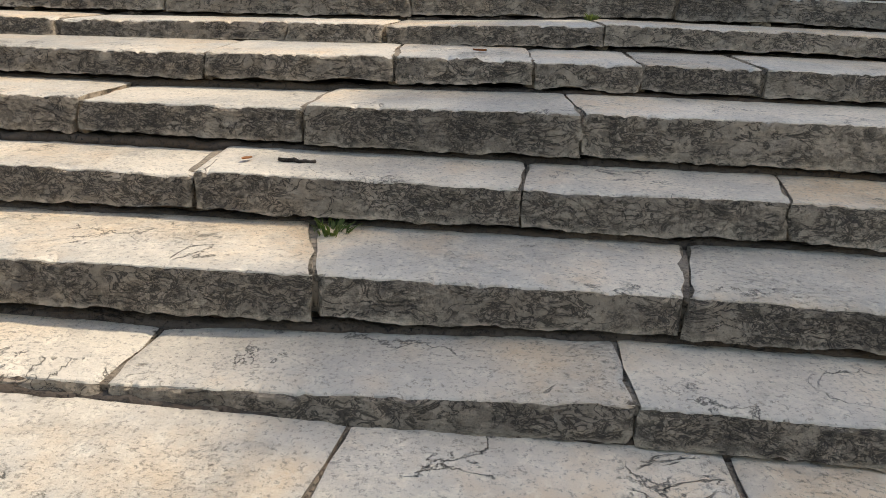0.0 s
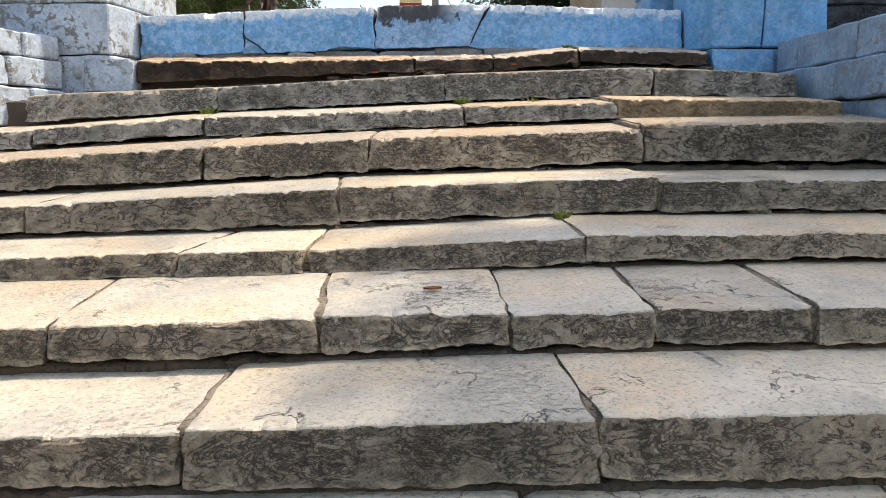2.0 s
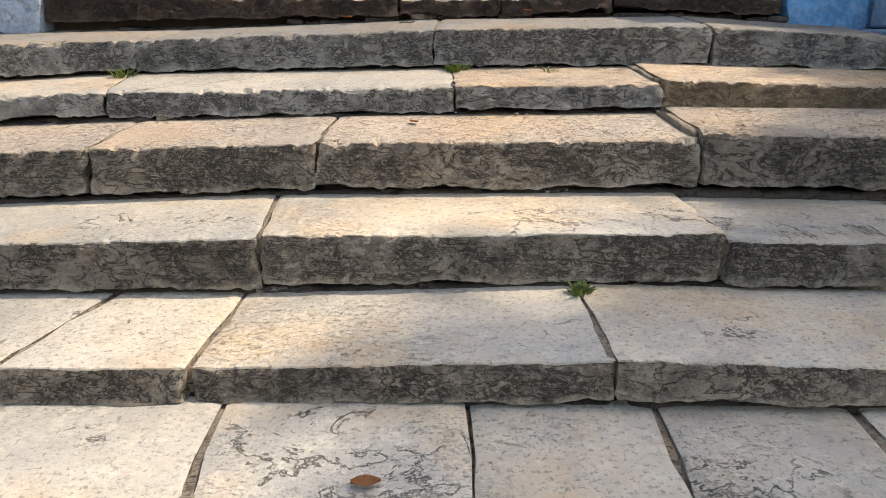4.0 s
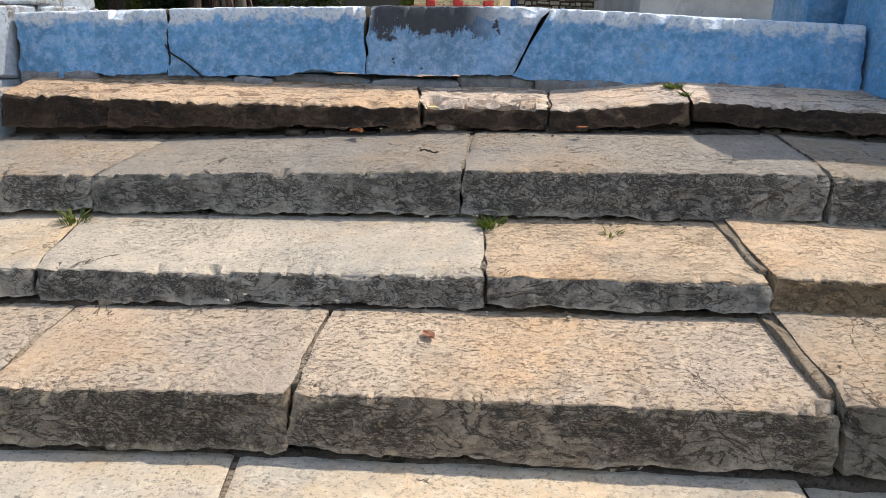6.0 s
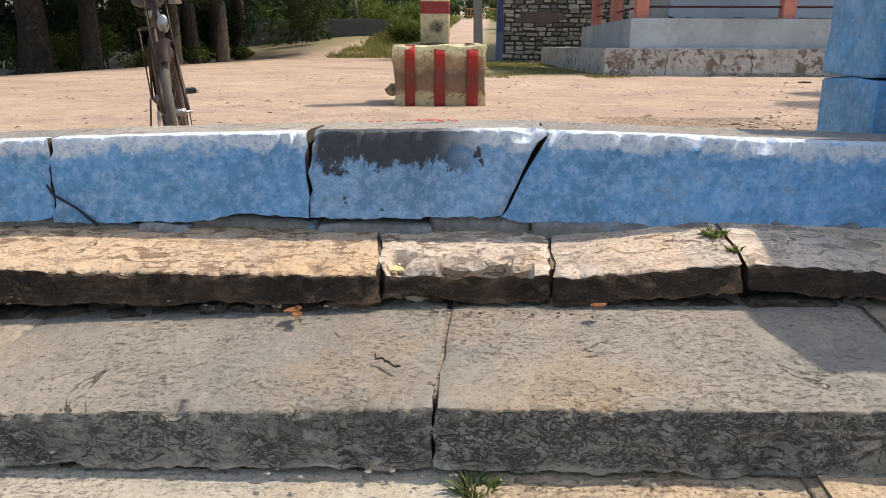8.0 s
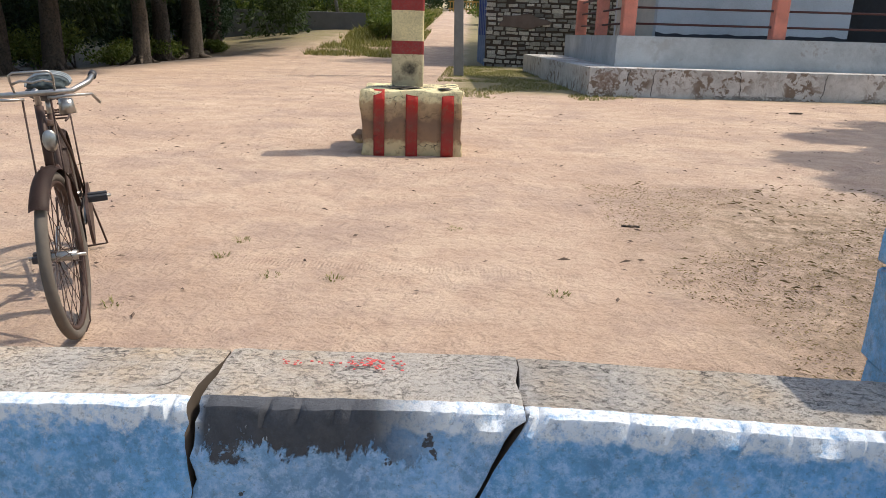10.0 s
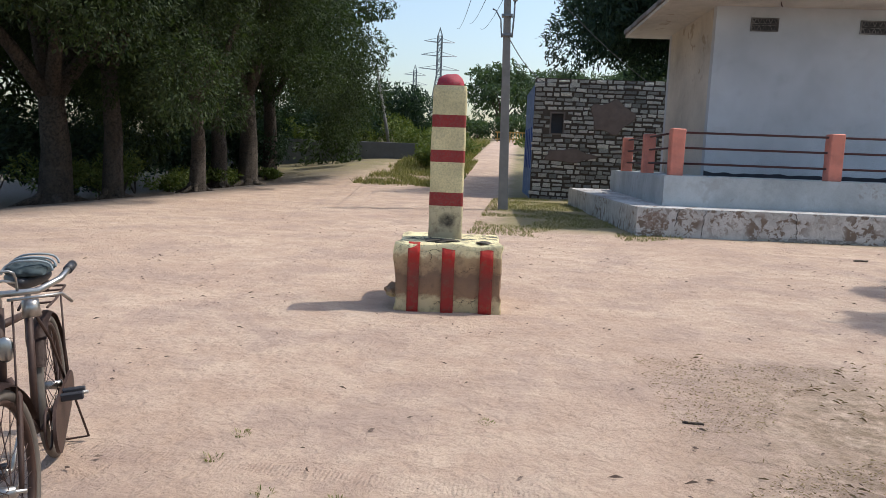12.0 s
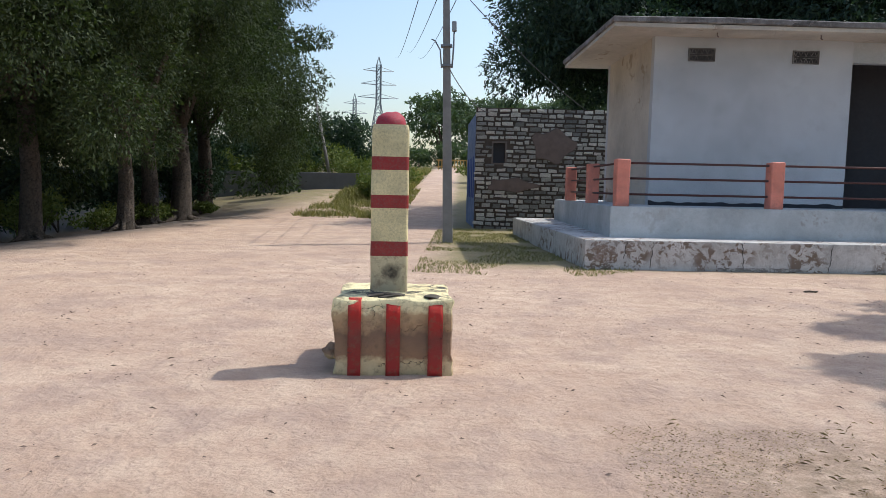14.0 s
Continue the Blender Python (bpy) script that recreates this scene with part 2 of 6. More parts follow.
def sill_paint(name, colour, under, peel):
    """Blue limewash with a white brushed band that paints sunlight on the arris, flaked to grey stone near the top
    where peel is set.
    """
    n = Nodes(name, 0.8)
    v = n.moved()
    sep = n.t.nodes.new("ShaderNodeSeparateXYZ")
    n.link(n.co, sep.inputs[0])
    mr = n.add("ShaderNodeMapRange")
    for key, val in (("From Min", -1.06), ("From Max", 2.57)):
        mr.inputs[key].default_value = val
    n.link(sep.outputs["X"], mr.inputs["Value"])
    top = n.ramp(mr.outputs[0], (0.0, (0.325,) * 3), (0.19, (0.360,) * 3), (0.435, (0.392,) * 3), (0.645, (0.406,) * 3), (1.0, (0.368,) * 3))
    down = n.add("ShaderNodeMath")
    down.operation = "SUBTRACT"
    n.link(top, down.inputs[0])
    n.link(sep.outputs["Z"], down.inputs[1])

    def edge(scale, amount, lo, hi, vec):
        ad = n.add("ShaderNodeMath")
        ad.operation = "MULTIPLY_ADD"
        ad.inputs[1].default_value = amount
        n.link(n.noise(vec, scale, 9, 0.7, 0.3), ad.inputs[0])
        n.link(down.outputs[0], ad.inputs[2])
        return n.ramp(ad.outputs[0], (lo, (1, 1, 1)), (hi, (0, 0, 0)))
    big = n.noise(v, 4.5, 8, 0.65)
    mott = n.noise(v, 26, 10, 0.78)
    base = n.mix(n.ramp(big, (0.36, (0, 0, 0)), (0.64, (1, 1, 1))), tuple(c * 0.62 for c in colour), colour)
    base = n.mix(n.ramp(mott, (0.48, (0, 0, 0)), (0.60, (0.75, 0.75, 0.75))), base, tuple(min(0.9, c * 0.68 + 0.30) for c in colour))
    base = n.mix(n.ramp(mott, (0.34, (0.7, 0.7, 0.7)), (0.47, (0, 0, 0))), base, tuple(c * 0.5 for c in colour))
    grey = n.ramp(n.noise(v, 9, 9, 0.75), (0.56, (0, 0, 0)), (0.66, (0.55, 0.55, 0.55)))
    base = n.mix(grey, base, (0.33, 0.38, 0.45))
    # Brushed white band puts the sunlit look of the arris into the colour.
    white = edge(12, 0.20, 0.138, 0.165, v)
    white = n.mul(white, n.ramp(n.noise(v, 40, 8, 0.75), (0.36, (0.25, 0.25, 0.25)), (0.50, (1, 1, 1))))
    base = n.mix(white, base, (0.80, 0.84, 0.88))
    off = None
    if peel:
        off = n.mul(edge(10, 0.34, 0.262, 0.272, n.moved((1, 1, 0.55))), n.ramp(mr.outputs[0], (0.435, (0, 0, 0)), (0.445, (1, 1, 1)), (0.55, (1, 1, 1)), (0.60, (0, 0, 0))))
        spots = n.ramp(n.noise(v, 15, 6, 0.6), (0.655, (0, 0, 0)), (0.665, (1, 1, 1)))
        off = n.mix(spots, off, 1.0)
        base = n.mix(off, base, n.mix(n.ramp(mott, (0.4, (0, 0, 0)), (0.6, (1, 1, 1))), under, tuple(c * 1.4 for c in under)))
    fine = n.noise(v, 70, 8, 0.75)
    base = n.mix(n.ramp(fine, (0.34, (0.5, 0.5, 0.5)), (0.46, (0, 0, 0))), base, (0.10, 0.12, 0.15))
    nb = n.bump(big, 0.5, 0.02)
    nb = n.bump(mott, 0.8, 0.010, nb)
    if peel:
        nb = n.bump(n.ramp(off, (0, (1, 1, 1)), (1, (0, 0, 0))), 0.7, 0.006, nb)
    nb = n.bump(fine, 0.6, 0.005, nb)
    return n.done(base, nb)


def plain(name, colour, rough=0.6, metal=0.0, wear=0.3, scale=12.0):
    n = Nodes(name, rough, metal)
    v = n.moved()
    f = n.noise(v, scale, 7, 0.65)
    c = n.mix(n.ramp(f, (0.35, (0, 0, 0)), (0.7, (wear, wear, wear))), colour, tuple(x * 0.45 for x in colour))
    return n.done(c, n.bump(n.noise(v, scale * 5, 5), 0.25, 0.003))


def leaf_material(name, a, b):
    n = Nodes(name, 0.8)
    g = n.geo()
    c = n.ramp(g.outputs["Random Per Island"], (0.0, a), (1.0, b))
    n.done(c)
    tr = n.add("ShaderNodeBsdfTranslucent")
    n.link(n.mix(1.0, c, (1.1, 1.3, 0.5), "MULTIPLY"), tr.inputs["Color"])
    ms = n.add("ShaderNodeMixShader", Fac=0.3)
    n.link(n.b.outputs[0], ms.inputs[1])
    n.link(tr.outputs[0], ms.inputs[2])
    n.link(ms.outputs[0], n.t.nodes["Material Output"].inputs["Surface"])
    return n.m


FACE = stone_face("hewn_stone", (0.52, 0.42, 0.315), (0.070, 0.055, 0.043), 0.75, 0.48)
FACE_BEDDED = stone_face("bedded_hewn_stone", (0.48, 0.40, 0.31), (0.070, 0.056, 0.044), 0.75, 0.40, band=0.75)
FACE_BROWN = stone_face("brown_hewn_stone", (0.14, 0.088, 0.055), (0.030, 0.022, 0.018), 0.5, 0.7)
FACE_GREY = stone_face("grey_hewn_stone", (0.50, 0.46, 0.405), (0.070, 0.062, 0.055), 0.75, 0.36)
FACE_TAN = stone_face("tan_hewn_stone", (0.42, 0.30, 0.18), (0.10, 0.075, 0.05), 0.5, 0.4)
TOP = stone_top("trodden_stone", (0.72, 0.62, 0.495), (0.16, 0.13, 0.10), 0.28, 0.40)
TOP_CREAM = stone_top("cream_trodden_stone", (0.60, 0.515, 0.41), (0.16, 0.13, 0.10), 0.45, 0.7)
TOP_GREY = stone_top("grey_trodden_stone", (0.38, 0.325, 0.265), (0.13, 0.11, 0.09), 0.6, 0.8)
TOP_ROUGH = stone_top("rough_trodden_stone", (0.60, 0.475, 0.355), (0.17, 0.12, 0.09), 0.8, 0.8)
TOP_TAN = stone_top("tan_trodden_stone", (0.66, 0.49, 0.33), (0.18, 0.12, 0.08), 0.6, 0.75, 0.35)
TOP_ORANGE = stone_top("orange_trodden_stone", (0.72, 0.51, 0.34), (0.15, 0.085, 0.05), 0.6, 0.8, 0.8)
TOP_PINK = stone_top("pink_trodden_stone", (0.78, 0.61, 0.48), (0.17, 0.115, 0.085), 0.6, 0.8, 0.75)
RUBBLE = stone_face("rubble_stone", (0.17, 0.13, 0.10), (0.05, 0.04, 0.035))
BLUE = paint("blue_limewash", (0.16, 0.46, 0.80), (0.34, 0.33, 0.34), 0.55, scale=9.0)
SILL_BLUE = sill_paint("sill_limewash", (0.20, 0.50, 0.86), (0.10, 0.10, 0.11), False)
SILL_PEEL = sill_paint("flaked_sill_limewash", (0.28, 0.53, 0.84), (0.060, 0.063, 0.072), True)
WORN_TOP = stone_top("worn_kerb_top", (0.44, 0.40, 0.36), (0.15, 0.13, 0.12), 0.8, 0.85)
PALE_BLUE = paint("pale_blue_limewash", (0.56, 0.65, 0.76), (0.22, 0.21, 0.20), 0.85, scale=8.0, gate_at=(0.40, 0.55))
BLUE_DULL = paint("dull_blue_limewash", (0.30, 0.43, 0.58), (0.24, 0.25, 0.27), 0.85, scale=7.0)
JOINT = stone_top("joint_mortar", (0.34, 0.27, 0.195), (0.07, 0.05, 0.038), 0.9, 0.95)
SOIL_SHADE = stone_top("soil_and_gap_shade", (0.13, 0.095, 0.068), (0.04, 0.03, 0.024), 0.9, 0.97)
EARTH_AND_SHADE = plain("dark_earth_and_joint_shade", (0.10, 0.075, 0.055), 0.95, 0, 0.5, 9)


# ---- object helpers ----
def mesh_of(name, verts, faces, mats, index=None, smooth=False):
    me = bpy.data.meshes.new(name)
    me.from_pydata([tuple(v) for v in verts], [], faces)
    for m in (mats if isinstance(mats, (list, tuple)) else [mats]):
        me.materials.append(m)
    if index is not None:
        me.polygons.foreach_set("material_index", index)
    if smooth:
        me.polygons.foreach_set("use_smooth", [True] * len(me.polygons))
    me.update()
    return me


def put(name, me, parent=None, label="", m=None):
    ob = new(name, me)
    if parent is not None:
        ob.parent = parent
    if m is not None:
        ob.matrix_basis = m
    if label:
        tagged(ob, label)
    return ob


def part(name, bm, material, parent, label="", smooth=False):
    """Links a bmesh as one mesh object under a thing or a part."""
    me = bpy.data.meshes.new(name)
    bmesh.ops.recalc_face_normals(bm, faces=bm.faces)
    bm.to_mesh(me)
    bm.free()
    for mt in (material if isinstance(material, (list, tuple)) else [material]):
        me.materials.append(mt)
    if smooth:
        me.polygons.foreach_set("use_smooth", [True] * len(me.polygons))
    return put(name, me, parent, label)


def empty(name, m, label, category, group="", kind=""):
    ob = new(name)
    ob.matrix_basis = m
    return tagged(ob, label, category, group, kind)


def box(bm, x0, x1, y0, y1, z0, z1, bevel=0.0, seg=1):
    r = bmesh.ops.create_cube(bm, size=1.0, matrix=Matrix.LocRotScale(
        ((x0 + x1) / 2, (y0 + y1) / 2, (z0 + z1) / 2), None, (x1 - x0, y1 - y0, z1 - z0)))
    if bevel:
        es = list({e for v in r["verts"] for e in v.link_edges})
        bmesh.ops.bevel(bm, geom=es, offset=bevel, segments=seg, affect="EDGES", profile=0.5)
    return bm


def boxed(*a, **k):
    return box(bmesh.new(), *a, **k)


def tube(bm, a, b, r0, r1=None, n=8):
    """A straight round bar from a to b."""
    a, b = Vector(a), Vector(b)
    d = b - a
    m = Matrix.Translation((a + b) / 2) @ d.to_track_quat("Z", "Y").to_matrix().to_4x4()
    bmesh.ops.create_cone(bm, cap_ends=True, segments=n, radius1=r0, radius2=r0 if r1 is None else r1, depth=d.length, matrix=m)
    return bm


def path_tube(bm, pts, r, n=8):
    """A bent round bar through the points, in one skin. r: a radius, or one for each point."""
    pts = [Vector(p) for p in pts]
    rs = r if isinstance(r, (list, tuple)) else [r] * len(pts)
    rings, up = [], None
    for i, p in enumerate(pts):
        d = (pts[min(i + 1, len(pts) - 1)] - pts[max(i - 1, 0)]).normalized()
        if up is None:
            up = d.orthogonal().normalized()
        up = (up - d * up.dot(d)).normalized()
        side = d.cross(up)
        rings.append([bm.verts.new(p + (up * math.cos(t) + side * math.sin(t)) * rs[i])
                      for t in (2 * math.pi * k / n for k in range(n))])
    for a, b in zip(rings, rings[1:]):
        for k in range(n):
            bm.faces.new((a[k], a[(k + 1) % n], b[(k + 1) % n], b[k]))
    bm.faces.new(rings[0][::-1])
    bm.faces.new(rings[-1])
    return bm


def prism(bm, outline, z0, z1):
    lo = [bm.verts.new((x, y, z0)) for x, y in outline]
    hi = [bm.verts.new((x, y, z1)) for x, y in outline]
    n = len(lo)
    bm.faces.new(lo[::-1])
    bm.faces.new(hi)
    for i in range(n):
        bm.faces.new((lo[i], lo[(i + 1) % n], hi[(i + 1) % n], hi[i]))
    return bm


def roughen(bm, cuts, amount, scale, seed, smooth_first=0.0):
    """Cuts the mesh finer and shifts its points by noise."""
    bmesh.ops.subdivide_edges(bm, edges=bm.edges[:], cuts=cuts, use_grid_fill=True)
    off = Vector((seed * 7.3, seed * 3.1, seed * 1.7))
    bm.normal_update()
    for v in bm.verts:
        w = noise.noise_vector(v.co * scale + off) * amount + noise.noise_vector(v.co * scale * 3.1 + off) * amount * 0.4
        v.co += w
    return bm


def slab(xl, xr, zl, zr, yf, depth, hl, hr, mats, seed, skew=(0.0, 0.0), shear=(0.0, 0.0), lean=0.02, rough=1.0, bevel=0.0045, gap=0.006, rise=0.0, bite=None):
    """A long hewn stone: mats = face, top (and edge). zl, zr: the top's height at both ends."""
    nx = max(16, int((xr - xl) / 0.012))
    rows, h = [], 1.0
    for k in range(10):
        f = k / 9
        rows.append((-lean * (1 - f), -1.0 + f, 0, 1.0))
    edge = 2 if len(mats) > 2 else 1
    rows += [(bevel * 0.35, 10.3, edge, 0.7), (bevel * 1.3, 0.0, edge, 0.5)]
    tops = [0.05, 0.10, 0.16, 0.24, 0.32] if not bite else [0.02, 0.04, 0.06, 0.075, 0.09, 0.10, 0.11, 0.12, 0.13, 0.14, 0.155, 0.17, 0.20, 0.24]
    rows += [(t, 0.0, 1, 0.45) for t in tops if bevel * 1.5 < t < depth - 0.02] + [(depth, 0.0, 1, 0.4), (depth, -h, 0, 0.3), (0.03, -h, 0, 0.3)]
    off = Vector((seed * 5.37, seed * 2.11, seed * 8.9))
    verts, faces, index = [], [], []
    nr = len(rows)
    chip = [(max(0.0, noise.noise(Vector((seed * 3.3, i * 0.115, 1.0))) - 0.22) * 0.055 + max(0.0, noise.noise(Vector((seed * 1.9, i * 0.47, 4.0))) - 0.10) * 0.036) * rough for i in range(nx + 1)]
    for i in range(nx + 1):
        u = i / nx
        end = max(0.0, 1 - min(u, 1 - u) * (xr - xl) / 0.035)
        for j, (dy, dz, _, amp) in enumerate(rows):
            h = hl + (hr - hl) * u
            if j < 10:
                dz = -h + (h - bevel * 1.1) * (1 + dz)
            elif dz > 10:
                dz = -bevel * 0.3
            elif dz < -0.5:
                dz = -h
            x0 = xl + gap + skew[0] * dy + shear[0] * dz
            x1 = xr - gap + skew[1] * dy + shear[1] * dz
            x = x0 + (x1 - x0) * u
            z = zl + (zr - zl) * u + dz + (rise * max(0.0, dy) if j >= 10 else 0.0)
            y = yf + dy
            p = Vector((x, y, z))
            w = noise.noise_vector(p * 2.6 + off) * 0.0050 + noise.noise_vector(p * 10.0 + off) * 0.0040 + noise.noise_vector(p * 38.0 + off) * 0.0048
            w *= amp * rough
            if j < 9:
                w += noise.noise_vector(p * 19.0 + off) * 0.006 * rough
            if j >= 11:
                w.z *= 0.75
                w.y *= 0.5
            if j in (9, 10, 11):
                w.y += chip[i] * 0.8
                w.z -= chip[i] * 0.5
            if j == 0:
                w.z += max(-0.004, (noise.noise(Vector((x * 5.0, seed, 0))) * 0.018 + noise.noise(Vector((x * 43.0, seed, 3))) * 0.005) * rough)
            if j < 11:
                w.y += end * end * 0.010
            w.z -= end * end * (0.004 if j > 8 else 0.0)
            if i in (0, nx):
                w.x += 0.014 * noise.noise(Vector((y * 9.0, z * 9.0, seed + i))) + 0.010 * noise.noise(Vector((y * 30.0, z * 30.0, seed + i)))
            q = p + w
            if bite and j >= 9 and j <= 11 + len(tops):
                # a flake broken out of the front edge: u from, u to, reach into the tread, depth
                reach = bite[2] * (1 + 0.35 * noise.noise(Vector((x * 9.0, seed, 2))))
                inside = min(1.0, max(0.0, (u - bite[0]) / 0.06)) * min(1.0, max(0.0, (bite[1] - u) / 0.06))
                q.z -= bite[3] * inside * (1.0 if dy < reach * 0.86 else max(0.0, (reach - dy) / (reach * 0.14))) * (0.8 + 0.5 * noise.noise(Vector((x * 13.0, dy * 13.0, seed))))
            verts.append(q)
    for i in range(nx):
        for j in range(nr):
            a, b = i * nr + j, i * nr + (j + 1) % nr
            faces.append((a, a + nr, b + nr, b))
            index.append(rows[j][2] if j < nr - 1 and rows[j][2] else (0 if j != 9 else edge))
    faces += [tuple(range(nr)), tuple(nx * nr + k for k in reversed(range(nr)))]
    index += [0, 0]
    if len(mats) > 3:
        index[-2:] = [3, 3]
    me = mesh_of("stone", verts, faces, mats, index, True)
    me.set_sharp_from_angle(angle=radians(34))
    return me


# ---- ground: one sheet, with the bank into which the stair is cut ----
def ground_z(x, y):
    if y < 6.05:
        z = max(-2.55, -0.30 + (y - 5.6) * 0.40) if y < 5.75 else -0.24 + (y - 5.75) * 0.8
        return min(z, 0.0)
    rise = max(0.0, y - 42.0)
    z = 0.085 * rise - 0.00028 * rise * rise if rise < 150 else 6.45
    if x < -9.5:
        z -= min(1.2, (-9.5 - x) * 0.10)
    return z + 0.02 * noise.noise(Vector((x * 0.5, y * 0.5, 0)))


def build_ground():
    def steps(stops):
        out = []
        for a, b, d in stops:
            out += list(np.arange(a, b, d))
        return out + [stops[-1][1]]
    xs = steps([(-900, -100, 160), (-100, -20, 8), (-20, -4, 1.0), (-4, 7, 0.25), (7, 24, 1.0), (24, 104, 8), (104, 904, 160)])
    ys = steps([(-400, -40, 60), (-40, -4, 4), (-4, 5.5, 0.5), (5.5, 6.05, 0.11), (6.05, 20, 0.25), (20, 60, 1.0), (60, 200, 7), (200, 2000, 180)])
    verts = [(x, y, ground_z(x, y) + (0.012 * noise.noise(Vector((x * 2.3, y * 2.3, 3))) if y > 6.1 else 0)) for y in ys for x in xs]
    nx = len(xs)
    faces = [(j * nx + i, j * nx + i + 1, (j + 1) * nx + i + 1, (j + 1) * nx + i) for j in range(len(ys) - 1) for i in range(nx - 1)]
    n = Nodes("sandy_ground", 0.95)
    v = n.co
    big = n.noise(v, 0.35, 6, 0.6)
    mid = n.noise(v, 2.6, 8, 0.65)
    fine = n.noise(v, 70, 8, 0.75)
    sand = n.mix(n.ramp(big, (0.38, (0, 0, 0)), (0.62, (1, 1, 1))), (0.49, 0.352, 0.258), (0.61, 0.462, 0.342))
    sand = n.mix(n.ramp(mid, (0.40, (0.7, 0.7, 0.7)), (0.6, (0, 0, 0))), sand, (0.45, 0.31, 0.22))
    sand = n.mix(n.ramp(n.noise(v, 9.0, 10, 0.75), (0.34, (0.5, 0.5, 0.5)), (0.46, (0, 0, 0))), sand, (0.32, 0.22, 0.165))
    sand = n.mix(n.ramp(fine, (0.30, (0.6, 0.6, 0.6)), (0.5, (0, 0, 0))), sand, (0.22, 0.14, 0.10))
    sand = n.mix(n.ramp(n.noise(v, 0.9, 9, 0.7), (0.48, (0, 0, 0)), (0.62, (0.7, 0.7, 0.7))), sand, (0.36, 0.255, 0.20))
    # bank soil and scrub away from the trodden court; darker brown towards the left
    sep = n.t.nodes.new("ShaderNodeSeparateXYZ")
    n.link(v, sep.inputs[0])
    wob = n.noise(v, 0.5, 6, 0.7)

    def band(value, lo, hi, amount):
        ad = n.add("ShaderNodeMath")
        ad.operation = "MULTIPLY_ADD"
        ad.inputs[1].default_value = amount
        n.link(wob, ad.inputs[0])
        n.link(value, ad.inputs[2])
        mr = n.add("ShaderNodeMapRange")
        for k, val in (("From Min", lo + amount * 0.5), ("From Max", hi + amount * 0.5)):
            mr.inputs[k].default_value = val
        n.link(ad.outputs[0], mr.inputs["Value"])
        return mr.outputs[0]
    scrub = n.mix(n.noise(v, 1.5, 8, 0.7), (0.15, 0.14, 0.055), (0.30, 0.24, 0.12))
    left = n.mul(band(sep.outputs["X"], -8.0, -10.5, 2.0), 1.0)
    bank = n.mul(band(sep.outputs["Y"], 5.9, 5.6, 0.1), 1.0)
    grass = n.mul(n.mul(band(sep.outputs["X"], 0.2, 1.0, 1.6), band(sep.outputs["Y"], 19.5, 21.0, 2.0)), 0.9)
    far = n.mul(band(sep.outputs["Y"], 42.0, 52.0, 6.0), n.ramp(n.noise(v, 0.8, 5), (0.35, (0.4, 0.4, 0.4)), (0.6, (1, 1, 1))))
    road = n.mul(band(sep.outputs["X"], -3.0, -2.2, 1.0), band(sep.outputs["X"], 1.4, 0.6, 1.0))
    inv = n.add("ShaderNodeMath")
    inv.operation = "SUBTRACT"
    inv.inputs[0].default_value = 1.0
    n.link(road, inv.inputs[1])
    far = n.mul(far, inv.outputs[0])
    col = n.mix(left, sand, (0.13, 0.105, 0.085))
    col = n.mix(grass, col, scrub)
    col = n.mix(far, col, scrub)
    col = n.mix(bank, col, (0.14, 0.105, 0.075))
    patch = n.mul(n.mul(band(sep.outputs["X"], 2.0, 3.2, 2.4), band(sep.outputs["Y"], 10.8, 9.4, 2.4)), n.ramp(n.noise(v, 7.0, 9, 0.75), (0.40, (0.15, 0.15, 0.15)), (0.58, (0.85, 0.85, 0.85))))
    col = n.mix(patch, col, (0.19, 0.135, 0.08))
    ty = n.add("ShaderNodeMath")
    ty.operation = "MULTIPLY_ADD"
    ty.inputs[1].default_value = 0.04
    n.link(sep.outputs["X"], ty.inputs[0])
    n.link(sep.outputs["Y"], ty.inputs[2])
    dist = n.add("ShaderNodeMath")
    dist.operation = "COMPARE"
    dist.inputs[1].default_value, dist.inputs[2].default_value = 8.02, 0.06
    n.link(ty.outputs[0], dist.inputs[0])
    tread = n.add("ShaderNodeTexWave", Scale=14.0, Distortion=1.5, Detail=2.0)
    n.link(v, tread.inputs["Vector"])
    track = n.mul(n.mul(dist.outputs[0], tread.outputs["Fac"]), n.ramp(n.noise(v, 1.2, 4), (0.40, (0, 0, 0)), (0.55, (1, 1, 1))))
    col = n.mix(n.mul(track, 0.13), col, (0.30, 0.21, 0.16))
    nb = n.bump(track, 0.25, 0.02)
    nb = n.bump(mid, 0.8, 0.09, nb)
    nb = n.bump(n.noise(v, 8, 6, 0.6, 0.8), 0.7, 0.05, nb)
    nb = n.bump(n.noise(v, 22, 9, 0.72), 0.7, 0.02, nb)
    nb = n.bump(fine, 0.5, 0.006, nb)
    m = n.done(col, nb)
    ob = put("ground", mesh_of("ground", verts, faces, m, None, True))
    return tagged(ob, "trodden pinkish sandy earth of the forecourt with scrub edges", "ground", kind="structure")


build_ground()

